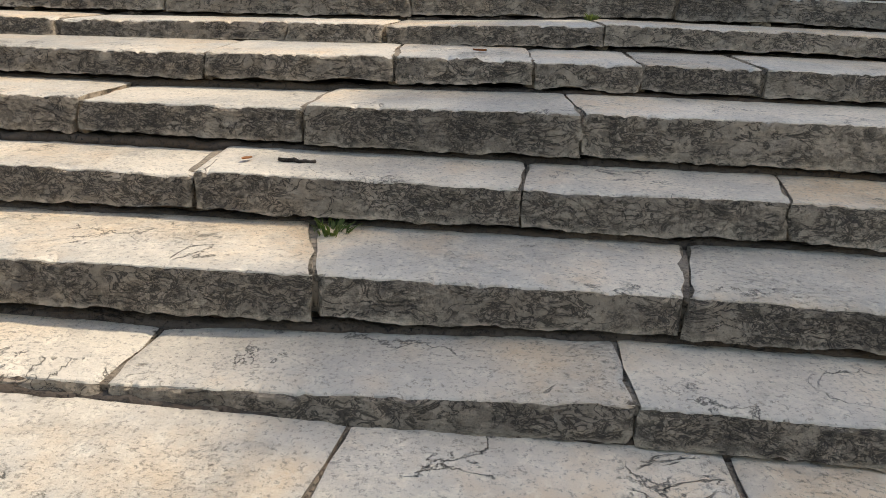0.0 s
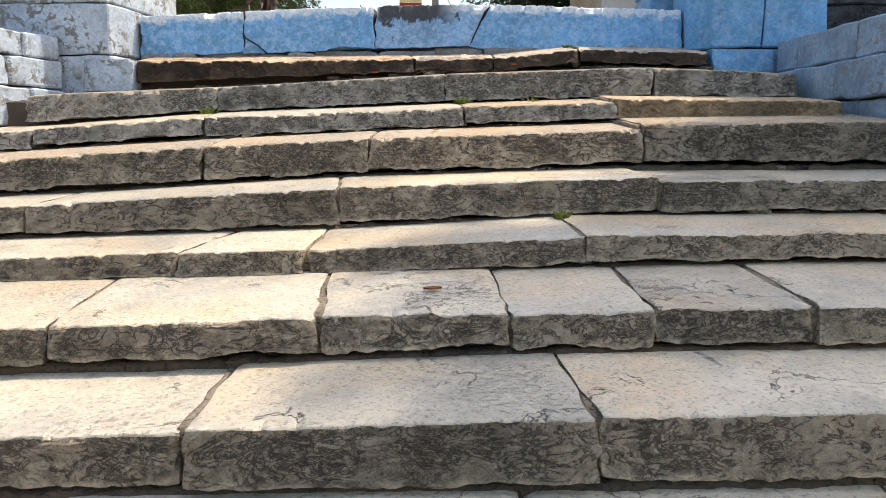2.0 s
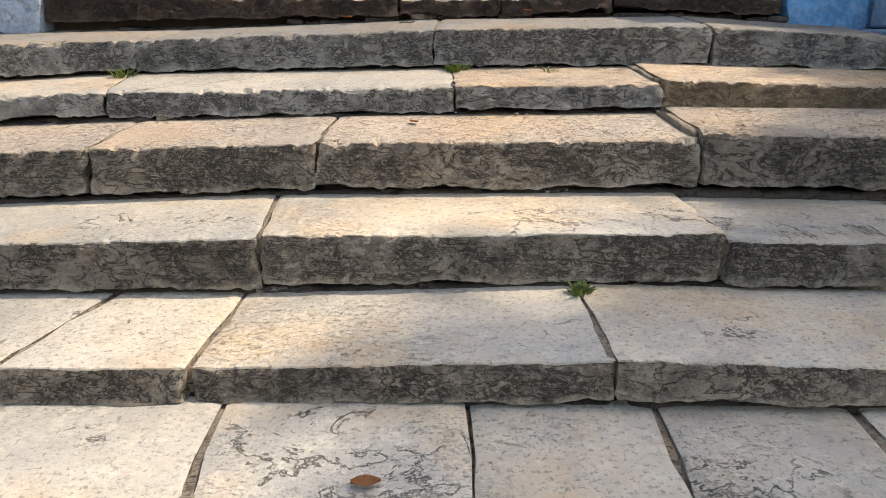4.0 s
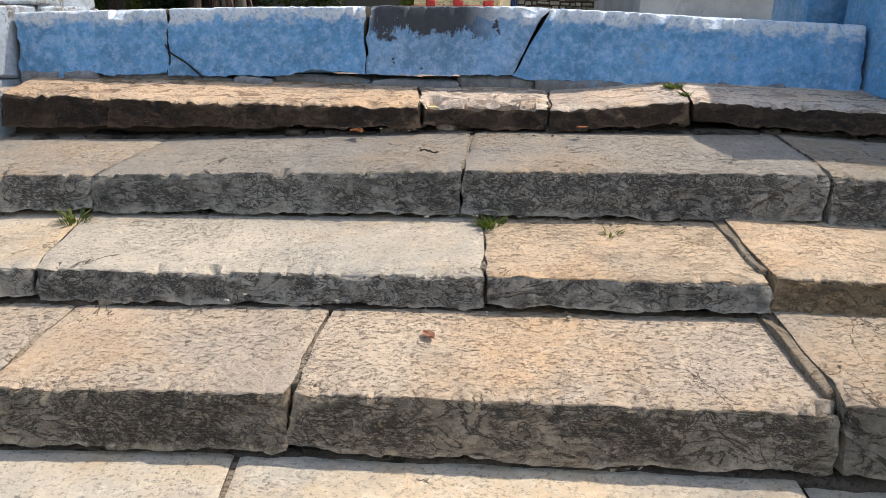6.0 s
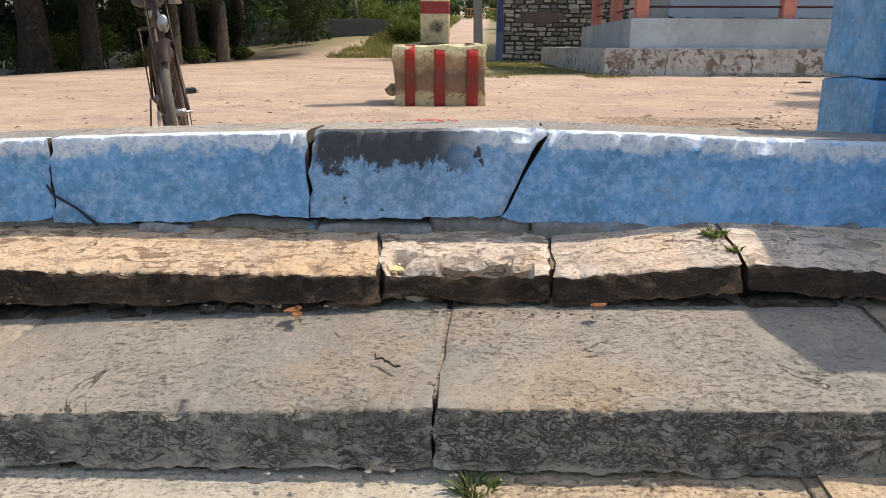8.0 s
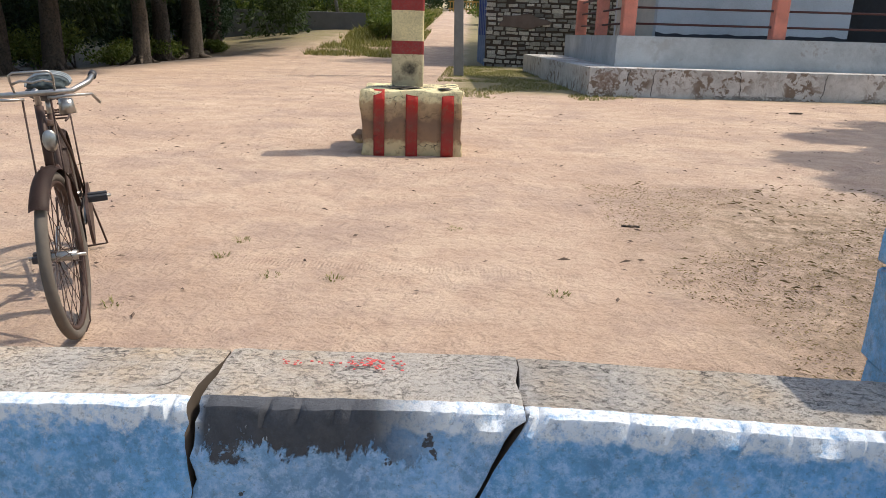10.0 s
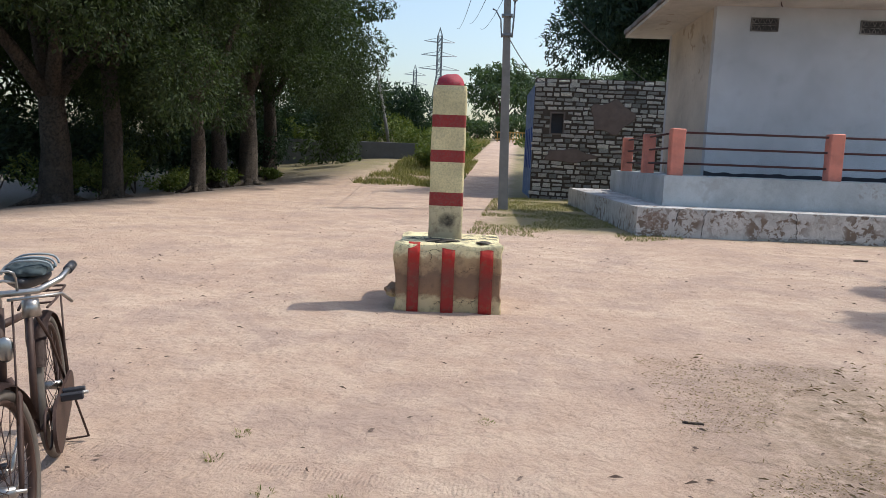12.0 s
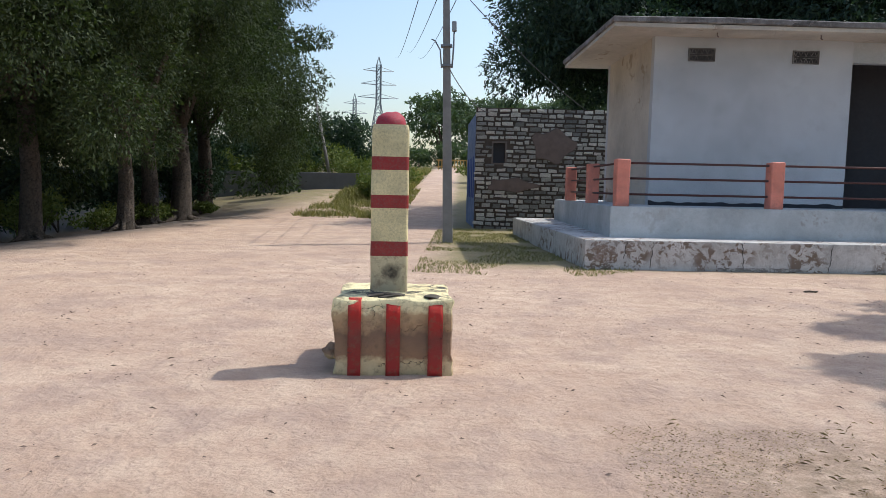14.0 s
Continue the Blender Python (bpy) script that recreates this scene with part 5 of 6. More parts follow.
for (x, y, h, s, seed, leaves, size, low, tr) in TREES:
    build_tree(x, y, h, s, seed, "tall tamarind tree with hanging feathery foliage beside the court", leaves, size, LEAF, low, tr, 5)
for (x, y, h, s, seed) in ((10.2, 44.0, 18, 8.5, 21), (20.0, 42.0, 18, 9.5, 22), (29.0, 36.0, 17, 9.5, 23), (14.5, 50.0, 17, 8.0, 24)):
    build_tree(x, y, h, s, seed, "broad dark tree standing behind the buildings", 125000, 0.30, LEAF_DARK, 0.14, 0.45, 9)
for (x, y, h, s, seed) in ((-2.5, 118, 13, 7, 31), (7, 125, 12, 7, 32), (16, 120, 12, 8, 33), (-27, 110, 9, 7, 34), (27, 130, 14, 10, 35)):
    build_tree(x, y, h, s, seed, "distant round-headed tree beyond the road", 9000, 0.7, LEAF_FAR, 0.25, 0.35, 5)
# unseen trees added to the right of the stair and court to cast shade
for (x, y, h, s, seed) in ((12.7, 6.5, 19.5, 3.8, 41), (13.6, 16.0, 13.0, 2.7, 42), (14.7, 9.4, 19.0, 2.1, 43)):
    build_tree(x, y, h, s, seed, "unseen leafy tree added to cast shade on steps and court", 26000, 0.34, LEAF, 0.64, 0.3, 6)


def build_bush(x, y, r, h, seed, count=1500, size=0.16, mat=LEAF_BUSH):
    rnd = random.Random(seed)
    z = ground_z(x, y)
    bush = empty("bush", pose(x, y, z), "low leafy wayside bush", "bush", "bushes along the verge")
    bm = bmesh.new()
    blobs = []
    for k in range(6):
        a = rnd.random() * 6.28
        d = r * rnd.uniform(0.1, 0.7)
        s = r * rnd.uniform(0.3, 0.5)
        blobs.append((d * math.cos(a), d * math.sin(a), h * rnd.uniform(0.3, 0.75), s, s, h * 0.3))
        path_tube(bm, [(0, 0, -0.05), (d * 0.4 * math.cos(a), d * 0.4 * math.sin(a), h * 0.3), (d * math.cos(a), d * math.sin(a), h * 0.6)], [0.03, 0.02, 0.008], 5)
    part("stems", bm, BARK, bush)
    put("foliage", leaf_cloud("foliage", blobs, count, size, mat, seed, 0.0), bush)


rb = random.Random(5)
for k in range(9):
    build_bush(-13.5 + rb.uniform(-1.5, 1.0), 26 + k * 2.3, rb.uniform(0.9, 1.6), rb.uniform(0.8, 1.6), 100 + k, 1500, 0.17)
for k in range(9):
    build_bush(-5.5 + rb.uniform(-2.5, 1.5), 50 + k * 3.2, rb.uniform(1.2, 2.4), rb.uniform(1.2, 3.0), 130 + k, 1800, 0.28)
for k in range(7):
    build_bush(3.6 + rb.uniform(-0.8, 2.0), 62 + k * 6, rb.uniform(1.2, 2.2), rb.uniform(1.5, 2.8), 160 + k, 1200, 0.32)
for k in range(8):
    build_bush(-16.5 + rb.uniform(-1, 1), 22 + k * 4.2, 2.6, rb.uniform(3.0, 4.2), 220 + k, 4500, 0.26, LEAF_DARK)
for k in range(14):
    build_bush(-26 + k * 4.2, 104 + rb.uniform(-3, 3), 3.6, rb.uniform(2.6, 4.2), 270 + k, 1600, 0.6, LEAF_FAR)
for k in range(10):
    build_bush(-30 + k * 2.4, 66 + rb.uniform(-2, 2), 3.0, rb.uniform(4.5, 6.5), 240 + k, 3500, 0.40, LEAF_DARK)
for k in range(8):
    build_bush(-24 + k * 2.1, 63 + rb.uniform(-1, 1), 2.0, rb.uniform(2.2, 3.6), 180 + k, 1600, 0.3)

# ---- rest house on its plinth ----
# One plaster in two tones: blue paints the shade, cream the warm light.
SHADE_PLASTER = paint("shade_blue_plaster", (0.55, 0.585, 0.615), (0.45, 0.37, 0.28), 0.15, 0.85, 0.5, wash=0.25)
WARM_LIT_PLASTER = paint("warm_lit_cream_plaster", (0.62, 0.57, 0.48), (0.30, 0.24, 0.17), 0.5, 0.85, 1.2, wash=0.3)
PLASTER_BLUE = paint("pale_plaster", (0.52, 0.56, 0.58), (0.30, 0.28, 0.26), 0.45, 0.85, 1.2, wash=0.5)
PLINTH = paint("stained_plaster", (0.62, 0.60, 0.57), (0.20, 0.15, 0.115), 0.95, 0.9, 2.4, (0.10, 0.09, 0.08), gate_at=(0.40, 0.56))
CONCRETE = paint("weathered_concrete", (0.15, 0.14, 0.13), (0.07, 0.065, 0.06), 0.9, 0.9, 1.5)
SALMON = paint("salmon_paint", (0.78, 0.27, 0.19), (0.45, 0.18, 0.13), 0.25, 0.7, 5.0, wash=0.15)
IRON = plain("rail_iron", (0.10, 0.045, 0.04), 0.6, 0.4, 0.4, 20)
DARK = plain("painted_shade_and_dado", (0.05, 0.05, 0.055), 0.9)


def build_rest_house():
    yaw = 3.0
    house = empty("rest_house", pose(4.64, 21.4, 0, 0, 0, yaw), "plastered rest house with flat overhanging roof on a railed plinth", "building")
    # lower apron, with a splayed left side
    bm = prism(bmesh.new(), [(-1.05, -1.30), (16, -1.25), (16, 9.0), (-1.25, 9.0)], -0.1, 0.60)
    bmesh.ops.bevel(bm, geom=[e for e in bm.edges if all(v.co.z > 0.5 for v in e.verts)], offset=0.02, segments=2, affect="EDGES")
    part("apron", roughen(bm, 2, 0.012, 1.5, 2), PLINTH, house, "low stained plaster apron wall with cracks")
    bm = prism(bmesh.new(), [(-0.30, -0.32), (15, -0.32), (15, 8.5), (0.10, 8.5)], 0.55, 1.28)
    bmesh.ops.bevel(bm, geom=[e for e in bm.edges if all(v.co.z > 1.2 for v in e.verts)], offset=0.02, segments=2, affect="EDGES")
    part("plinth", bm, PLASTER_BLUE, house, "pale plastered plinth")
    # walls
    x0, x1, y0, y1, z0, z1 = 1.20, 6.14, 1.85, 6.0, 1.28, 5.40
    wall = part("wall", boxed(x0, x1, y0, y0 + 0.23, z0, z1), SHADE_PLASTER, house, "off-white plastered wall with the blue of shade painted in")
    part("wall", boxed(x0, x0 + 0.23, y0 + 0.232, y1, z0, z1), WARM_LIT_PLASTER, house, "cream plastered side wall with warm light painted in")
    part("wall", boxed(x1 - 0.23, x1, y0 + 0.232, y1, z0, z1), SHADE_PLASTER, house)
    part("wall", boxed(x0, 15.0, y1 + 0.002, y1 + 0.23, z0, z1), SHADE_PLASTER, house)
    part("wall", boxed(14.77, 15.0, y0, y1, z0, z1), SHADE_PLASTER, house)
    # open veranda: lintel, columns with a dark dado, near-black panel painting the inner shade
    part("lintel", boxed(x1 + 0.002, 14.768, y0 + 0.10, y0 + 0.33, 4.90, z1), PLASTER_BLUE, house, "grey plastered lintel beam")
    part("veranda_wall", boxed(x1 + 0.002, 14.768, 3.4, 3.6, z0, z1), DARK, house, "near-black panel painting the shade inside the veranda")
    for x in (7.55, 10.6):
        part("column", boxed(x, x + 0.42, y0 + 0.06, y0 + 0.40, 3.0, 4.898), SALMON, house, "salmon painted veranda column")
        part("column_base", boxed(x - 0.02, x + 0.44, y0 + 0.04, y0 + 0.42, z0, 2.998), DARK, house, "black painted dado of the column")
    # roof slab with a stained edge, soffit below it
    part("soffit", boxed(-0.06, 16.0, 0.92, 6.68, 5.402, 5.50, 0.01), WARM_LIT_PLASTER, house, "cream plastered eave with warm bounced light painted in")
    bm = boxed(-0.10, 16.1, 0.88, 6.72, 5.502, 5.64, 0.02)
    part("roof", roughen(bm, 5, 0.022, 1.6, 4), CONCRETE, house, "black-stained concrete roof slab")
    # pierced vents
    for vx in (2.36, 4.95):
        vent = new("vent")
        vent.parent = house
        w, h, zc = 0.66, 0.32, 4.98
        # Near-black plate paints the shade seen through the vent.
        part("backing", boxed(vx - w / 2, vx + w / 2, y0 - 0.012, y0 - 0.004, zc - h / 2, zc + h / 2), DARK, vent)
        bm = bmesh.new()
        for a, b, c, d in ((-w / 2, w / 2, h / 2 - 0.03, h / 2), (-w / 2, w / 2, -h / 2, -h / 2 + 0.03), (-w / 2, -w / 2 + 0.03, -h / 2, h / 2), (w / 2 - 0.03, w / 2, -h / 2, h / 2)):
            box(bm, vx + a, vx + b, y0 - 0.035, y0 - 0.013, zc + c, zc + d)
        part("vent_frame", bm, CONCRETE, vent)
        bm = bmesh.new()
        for i in range(5):
            xx = vx - w / 2 + w * (i + 0.5) / 5
            s = 0.045
            for sgn in (-1, 1):
                path_tube(bm, [(xx - s, y0 - 0.025, zc - sgn * 0.12), (xx, y0 - 0.025, zc - sgn * 0.03), (xx + s, y0 - 0.025, zc - sgn * 0.12)], 0.012, 5)
        for zz in (-0.02, 0.02):
            path_tube(bm, [(vx - w / 2, y0 - 0.025, zc + zz), (vx + w / 2, y0 - 0.025, zc + zz)], 0.010, 5)
        part("lattice", bm, CONCRETE, vent)
    # railing: salmon posts and three rails
    posts = [(0.0, 0.0), (0.20, 6.4), (0.12, 3.2), (3.45, 0.0), (7.0, 0.0), (10.5, 0.0)]
    for (px, py) in posts:
        rail_post = part("post", roughen(boxed(px - 0.15, px + 0.15, py - 0.15, py + 0.15, 1.27, 2.32, 0.02), 2, 0.012, 3, px), SALMON, house, "salmon painted concrete post")
    for z in (1.55, 1.90, 2.24):
        part("rail", tube(bmesh.new(), (0.1, 0, z), (12.5, 0, z), 0.025, n=8), IRON, house, "dark iron rail", True)
        part("rail", path_tube(bmesh.new(), [(0.0, 0.1, z), (0.12, 3.2, z), (0.20, 6.5, z)], 0.025), IRON, house, "dark iron rail", True)
    # cracks, peeled patches and mould on the plaster
    crack = plain("crack_shadow", (0.035, 0.03, 0.027), 0.95)
    for cx, ln, sd in ((0.35, 0.56, 1), (2.2, 0.5, 2), (4.1, 0.54, 3), (5.6, 0.4, 4), (-0.2, 0.35, 5)):
        pts = [(cx + 0.05 * noise.noise(Vector((i * 0.7, sd, 0))) + 0.02 * i * (-1) ** sd * 0.3, -1.312 + 0.003 * cx, 0.585 - ln * i / 9) for i in range(10)]
        part("crack", path_tube(bmesh.new(), pts, [0.006 + 0.007 * abs(noise.noise(Vector((i, sd, 2)))) for i in range(10)], 5), crack, house, "thin crack in the plaster")
    for px, pz, pw, ph, sd in ((-0.66, 0.33, 0.55, 0.36, 1), (2.6, 0.05, 1.9, 0.08, 7), (6.0, 0.05, 2.4, 0.08, 8)):
        bm = bmesh.new()
        n = 40
        ring = [(px + pw / 2 * math.cos(a) * (1 + 0.5 * noise.noise(Vector((math.cos(a) * 2, math.sin(a) * 2, sd))) + 0.3 * noise.noise(Vector((math.cos(a) * 9, math.sin(a) * 9, sd)))),
                 pz + ph / 2 * math.sin(a) * (1 + 0.6 * noise.noise(Vector((math.cos(a) * 3, math.sin(a) * 3, sd + 5))))) for a in (2 * math.pi * i / n for i in range(n))]
        lo = [bm.verts.new((x, -1.27, z)) for x, z in ring]
        hi = [bm.verts.new((x, -1.318 + 0.003 * x, z)) for x, z in ring]
        bm.faces.new(hi)
        bm.faces.new(lo[::-1])
        for i in range(n):
            bm.faces.new((lo[i], lo[(i + 1) % n], hi[(i + 1) % n], hi[i]))
        part("bare_patch", bm, paint("bare_render", (0.24, 0.165, 0.12) if sd < 3 else (0.26, 0.235, 0.21), (0.48, 0.46, 0.43), 0.9, 0.95, 7.0, gate_at=(0.3, 0.45)), house, "patch of bare stained render")
    bm = bmesh.new()
    xs = [x0 + (x1 - x0) * i / 60 for i in range(61)]
    lo = [bm.verts.new((x, y0 - 0.006, z0)) for x in xs]
    hi = [bm.verts.new((x, y0 - 0.005, z0 + 0.07 + 0.10 * max(0.0, noise.noise(Vector((x * 2.2, 1, 0))) + 0.2))) for x in xs]
    for i in range(60):
        bm.faces.new((lo[i], lo[i + 1], hi[i + 1], hi[i]))
    part("mould_line", bm, plain("black_mould", (0.035, 0.04, 0.05), 0.95, 0, 0.6, 5), house, "black mould along the foot of the wall")
    # downpipe stub and hooks under the eave
    for hx in (2.5, 5.0):
        part("hook", path_tube(bmesh.new(), [(hx, 1.3, 5.41), (hx, 1.3, 5.33), (hx + 0.04, 1.3, 5.30)], 0.012, 5), IRON, house)
    return house


build_rest_house()

# ---- stone hut ----
HUT_STONE = stone_face("hut_stone", (0.58, 0.53, 0.47), (0.10, 0.085, 0.07), 0.3, 0.35, (0.30, 1.35))
HUT_MUD = plain("hut_mud_joint", (0.085, 0.065, 0.05), 0.95, 0, 0.5, 6)
BLUE_OLD = paint("blue_wash", (0.14, 0.24, 0.46), (0.3, 0.28, 0.26), 0.4, 0.8, 2.0)


def build_hut():
    hut = empty("stone_hut", pose(1.62, 33.5, 0.0, 0, 0, 3.0), "roofless-looking rubble stone hut with a blue side wall", "hut")
    W, D, H = 6.6, 5.5, 4.75
    wx0, wx1, wz0, wz1 = 0.62, 1.22, 2.55, 3.45
    front = new("front_wall")
    front.parent = hut
    bm = bmesh.new()
    box(bm, 0, wx0, 0, 0.4, -0.2, H)
    box(bm, wx1, W, 0, 0.4, -0.2, H)
    box(bm, wx0, wx1, 0, 0.4, -0.2, wz0)
    box(bm, wx0, wx1, 0, 0.4, wz1, H)
    part("mud_core", bm, HUT_MUD, front)
    part("side_wall", boxed(-0.004, 0.40, 0.402, D, -0.2, H - 0.2), BLUE_OLD, hut, "faded blue limewashed side wall")
    part("back_wall", boxed(0.41, W, D - 0.4, D, -0.2, H - 0.2), HUT_MUD, hut)
    part("side_wall", boxed(W - 0.4, W, 0.41, D - 0.41, -0.2, H - 0.2), HUT_MUD, hut)
    part("roof", boxed(0.05, W - 0.05, 0.42, D - 0.05, H - 0.35, H - 0.22), EARTH_AND_SHADE, hut, "earth-covered flat roof")
    for k in range(4):
        y = 0.9 + k * 1.15
        bm = prism(bmesh.new(), [(-0.05, 0), (0.05, 0), (0.05, 1.0), (0.03, 1.25), (0, 1.4), (-0.03, 1.25), (-0.05, 1.0)], 0, 0.03)
        nb = part("arch", bm, plain("deep_blue_paint", (0.05, 0.09, 0.30), 0.8), hut, "dark blue painted pointed arch")
        nb.matrix_basis = Matrix.Translation((-0.034, y, 1.2)) @ Matrix(((0, 0, 1, 0), (2.6, 0, 0, 0), (0, 1.2, 0, 0), (0, 0, 0, 1)))
    fr = part("window_frame", box(box(box(box(bmesh.new(), wx0, wx0 + 0.06, -0.03, 0.1, wz0, wz1), wx1 - 0.06, wx1, -0.03, 0.1, wz0, wz1), wx0 + 0.061, wx1 - 0.061, -0.03, 0.1, wz0, wz0 + 0.06), wx0 + 0.061, wx1 - 0.061, -0.03, 0.1, wz1 - 0.06, wz1), plain("grey_wood", (0.16, 0.13, 0.11), 0.9), hut)
    # Near-black sheet paints the shade inside the window.
    part("window_dark", boxed(wx0 + 0.062, wx1 - 0.062, 0.25, 0.27, wz0 + 0.062, wz1 - 0.062), DARK, hut)
    # plastered patches over the stones
    for (px, pz, pw, ph, s) in ((3.0, 3.3, 1.7, 1.3, 1), (1.4, 1.75, 2.0, 0.55, 2)):
        bm = bmesh.new()
        n = 22
        ring = [(px + pw / 2 * math.cos(a) * (1 + 0.2 * math.sin(3 * a + s)), pz + ph / 2 * math.sin(a) * (1 + 0.2 * math.cos(5 * a))) for a in (2 * math.pi * i / n for i in range(n))]
        lo = [bm.verts.new((x, -0.02, z)) for x, z in ring]
        hi = [bm.verts.new((x * 0.96 + px * 0.04, -0.085, z * 0.96 + pz * 0.04)) for x, z in ring]
        bm.faces.new(hi)
        bm.faces.new(lo[::-1])
        for i in range(n):
            bm.faces.new((lo[i], lo[(i + 1) % n], hi[(i + 1) % n], hi[i]))
        part("plaster_patch", bm, plain("brown_plaster", (0.15, 0.11, 0.09), 0.95, 0, 0.5, 4), hut, "dark brown plaster patch")
    rnd = random.Random(77)
    shapes = []
    for k in range(10):
        bm = boxed(-0.5, 0.5, -0.04, 0.12, -0.5, 0.5)
        bmesh.ops.subdivide_edges(bm, edges=bm.edges[:], cuts=1, use_grid_fill=True)
        for v in bm.verts:
            q = noise.noise_vector(v.co * 2.1 + Vector((k * 4.0, 0, 0)))
            v.co += Vector((q.x * 0.10, q.y * 0.05, q.z * 0.16))
            if v.co.y < 0.02 and abs(v.co.x) < 0.3 and abs(v.co.z) < 0.3:
                v.co.y -= 0.03
        me = bpy.data.meshes.new("stone")
        bm.to_mesh(me)
        bm.free()
        me.materials.append(HUT_STONE)
        shapes.append(me)
    z, rows = -0.05, 27
    rh = (H + 0.05) / rows
    for r in range(rows):
        x = rnd.uniform(-0.1, 0.05)
        while x < W * 0.80:
            w = rnd.uniform(0.20, 0.52)
            c = x + w / 2
            zz = z + rh / 2
            if not (wx0 - 0.05 < c < wx1 + 0.05 and wz0 - 0.05 < zz < wz1 + 0.05):
                ob = put("stone", shapes[rnd.randrange(10)], front)
                ob.matrix_basis = Matrix.LocRotScale((c, -0.01, zz + rnd.uniform(-0.025, 0.025)), Euler((0, rnd.uniform(-0.07, 0.07), 0)), (w * rnd.uniform(0.7, 0.94), 0.7, rh * rnd.uniform(0.42, 0.86)))
            x += w
        z += rh


build_hut()

# ---- poles, wires and pylons ----
CEMENT = plain("grey_cement", (0.26, 0.25, 0.23), 0.9, 0, 0.4, 4)
STEEL = plain("grey_steel", (0.22, 0.24, 0.26), 0.6, 0.3, 0.3, 2)


def build_pole():
    pole = empty("utility_pole", pose(0.72, 26.1, 0, 0, -1.5, 0), "grey cement power pole with cross-arm and street lamp", "utility pole")
    bm = prism(bmesh.new(), [(-0.15, -0.12), (0.15, -0.12), (0.15, 0.12), (-0.15, 0.12)], -0.3, 8.1)
    for v in bm.verts:
        if v.co.z > 1:
            v.co.x *= 0.55
            v.co.y *= 0.55
    part("shaft", bm, CEMENT, pole)
    part("cross_arm", boxed(-0.65, 0.65, -0.17, -0.10, 7.42, 7.52, 0.01), STEEL, pole)
    for x in (-0.6, 0.6, 0.0):
        part("insulator", tube(tube(bmesh.new(), (x, -0.13, 7.52), (x, -0.13, 7.62), 0.05, 0.03, 10), (x, -0.13, 7.62), (x, -0.13, 7.66), 0.035, n=10), plain("porcelain", (0.25, 0.13, 0.09), 0.3), pole, "", True)
    for z in (5.05, 5.6):
        part("clamp", boxed(-0.16, 0.16, -0.15, 0.15, z, z + 0.06), STEEL, pole)
    part("lamp_arm", path_tube(bmesh.new(), [(0.15, -0.1, 5.0), (0.2, -0.12, 5.6), (0.22, -0.15, 6.0)], 0.025), STEEL, pole, "", True)
    part("lamp_head", boxed(0.16, 0.29, -0.25, -0.08, 6.0, 6.28, 0.02), plain("lamp_grey", (0.30, 0.32, 0.33), 0.5), pole)
    part("lamp_arm", path_tube(bmesh.new(), [(-0.15, -0.1, 5.0), (-0.18, -0.12, 5.5), (-0.32, -0.15, 5.75), (-0.42, -0.15, 5.8)], 0.02), STEEL, pole, "", True)
    lean = empty("leaning_pole", pose(-9.0, 60.0, ground_z(-9, 60), 0, -11, 0), "thin leaning grey pole beside the trees", "utility pole")
    part("shaft", tube(bmesh.new(), (0, 0, -0.3), (0, 0, 7.0), 0.14, 0.10, 10), CEMENT, lean, "", True)
    WIRE = plain("black_wire", (0.05, 0.05, 0.05), 0.6)
    top = Vector((0.55, 26.0, 7.6))
    for k, (dx, far) in enumerate(((-0.6, (-11, 130, 24)), (0.0, (-9, 130, 25)), (0.6, (-7, 130, 24)))):
        a, b = top + Vector((dx, 0, 0)), Vector(far)
        pts = [a.lerp(b, i / 16) - Vector((0, 0, 4.0 * (i / 16) * (1 - i / 16))) for i in range(17)]
        w = part("wire", path_tube(bmesh.new(), pts, 0.016, 5), WIRE, None)
        tagged(w, "sagging black overhead power wire from the pole", "wire", "overhead wires")
    for a, b, sag in ((top + Vector((-0.4, 0, 0)), Vector((-7.5, 8.0, 12.0)), 0.5), (top, Vector((9.5, 42, 4.5)), 0.6), (top + Vector((0.1, 0, -2.6)), Vector((2.2, 34.0, 4.6)), 0.3)):
        pts = [a.lerp(b, i / 12) - Vector((0, 0, 4 * sag * (i / 12) * (1 - i / 12))) for i in range(13)]
        w = part("wire", path_tube(bmesh.new(), pts, 0.014, 5), WIRE, None)
        tagged(w, "thin black service wire from the pole", "wire", "overhead wires")


build_pole()


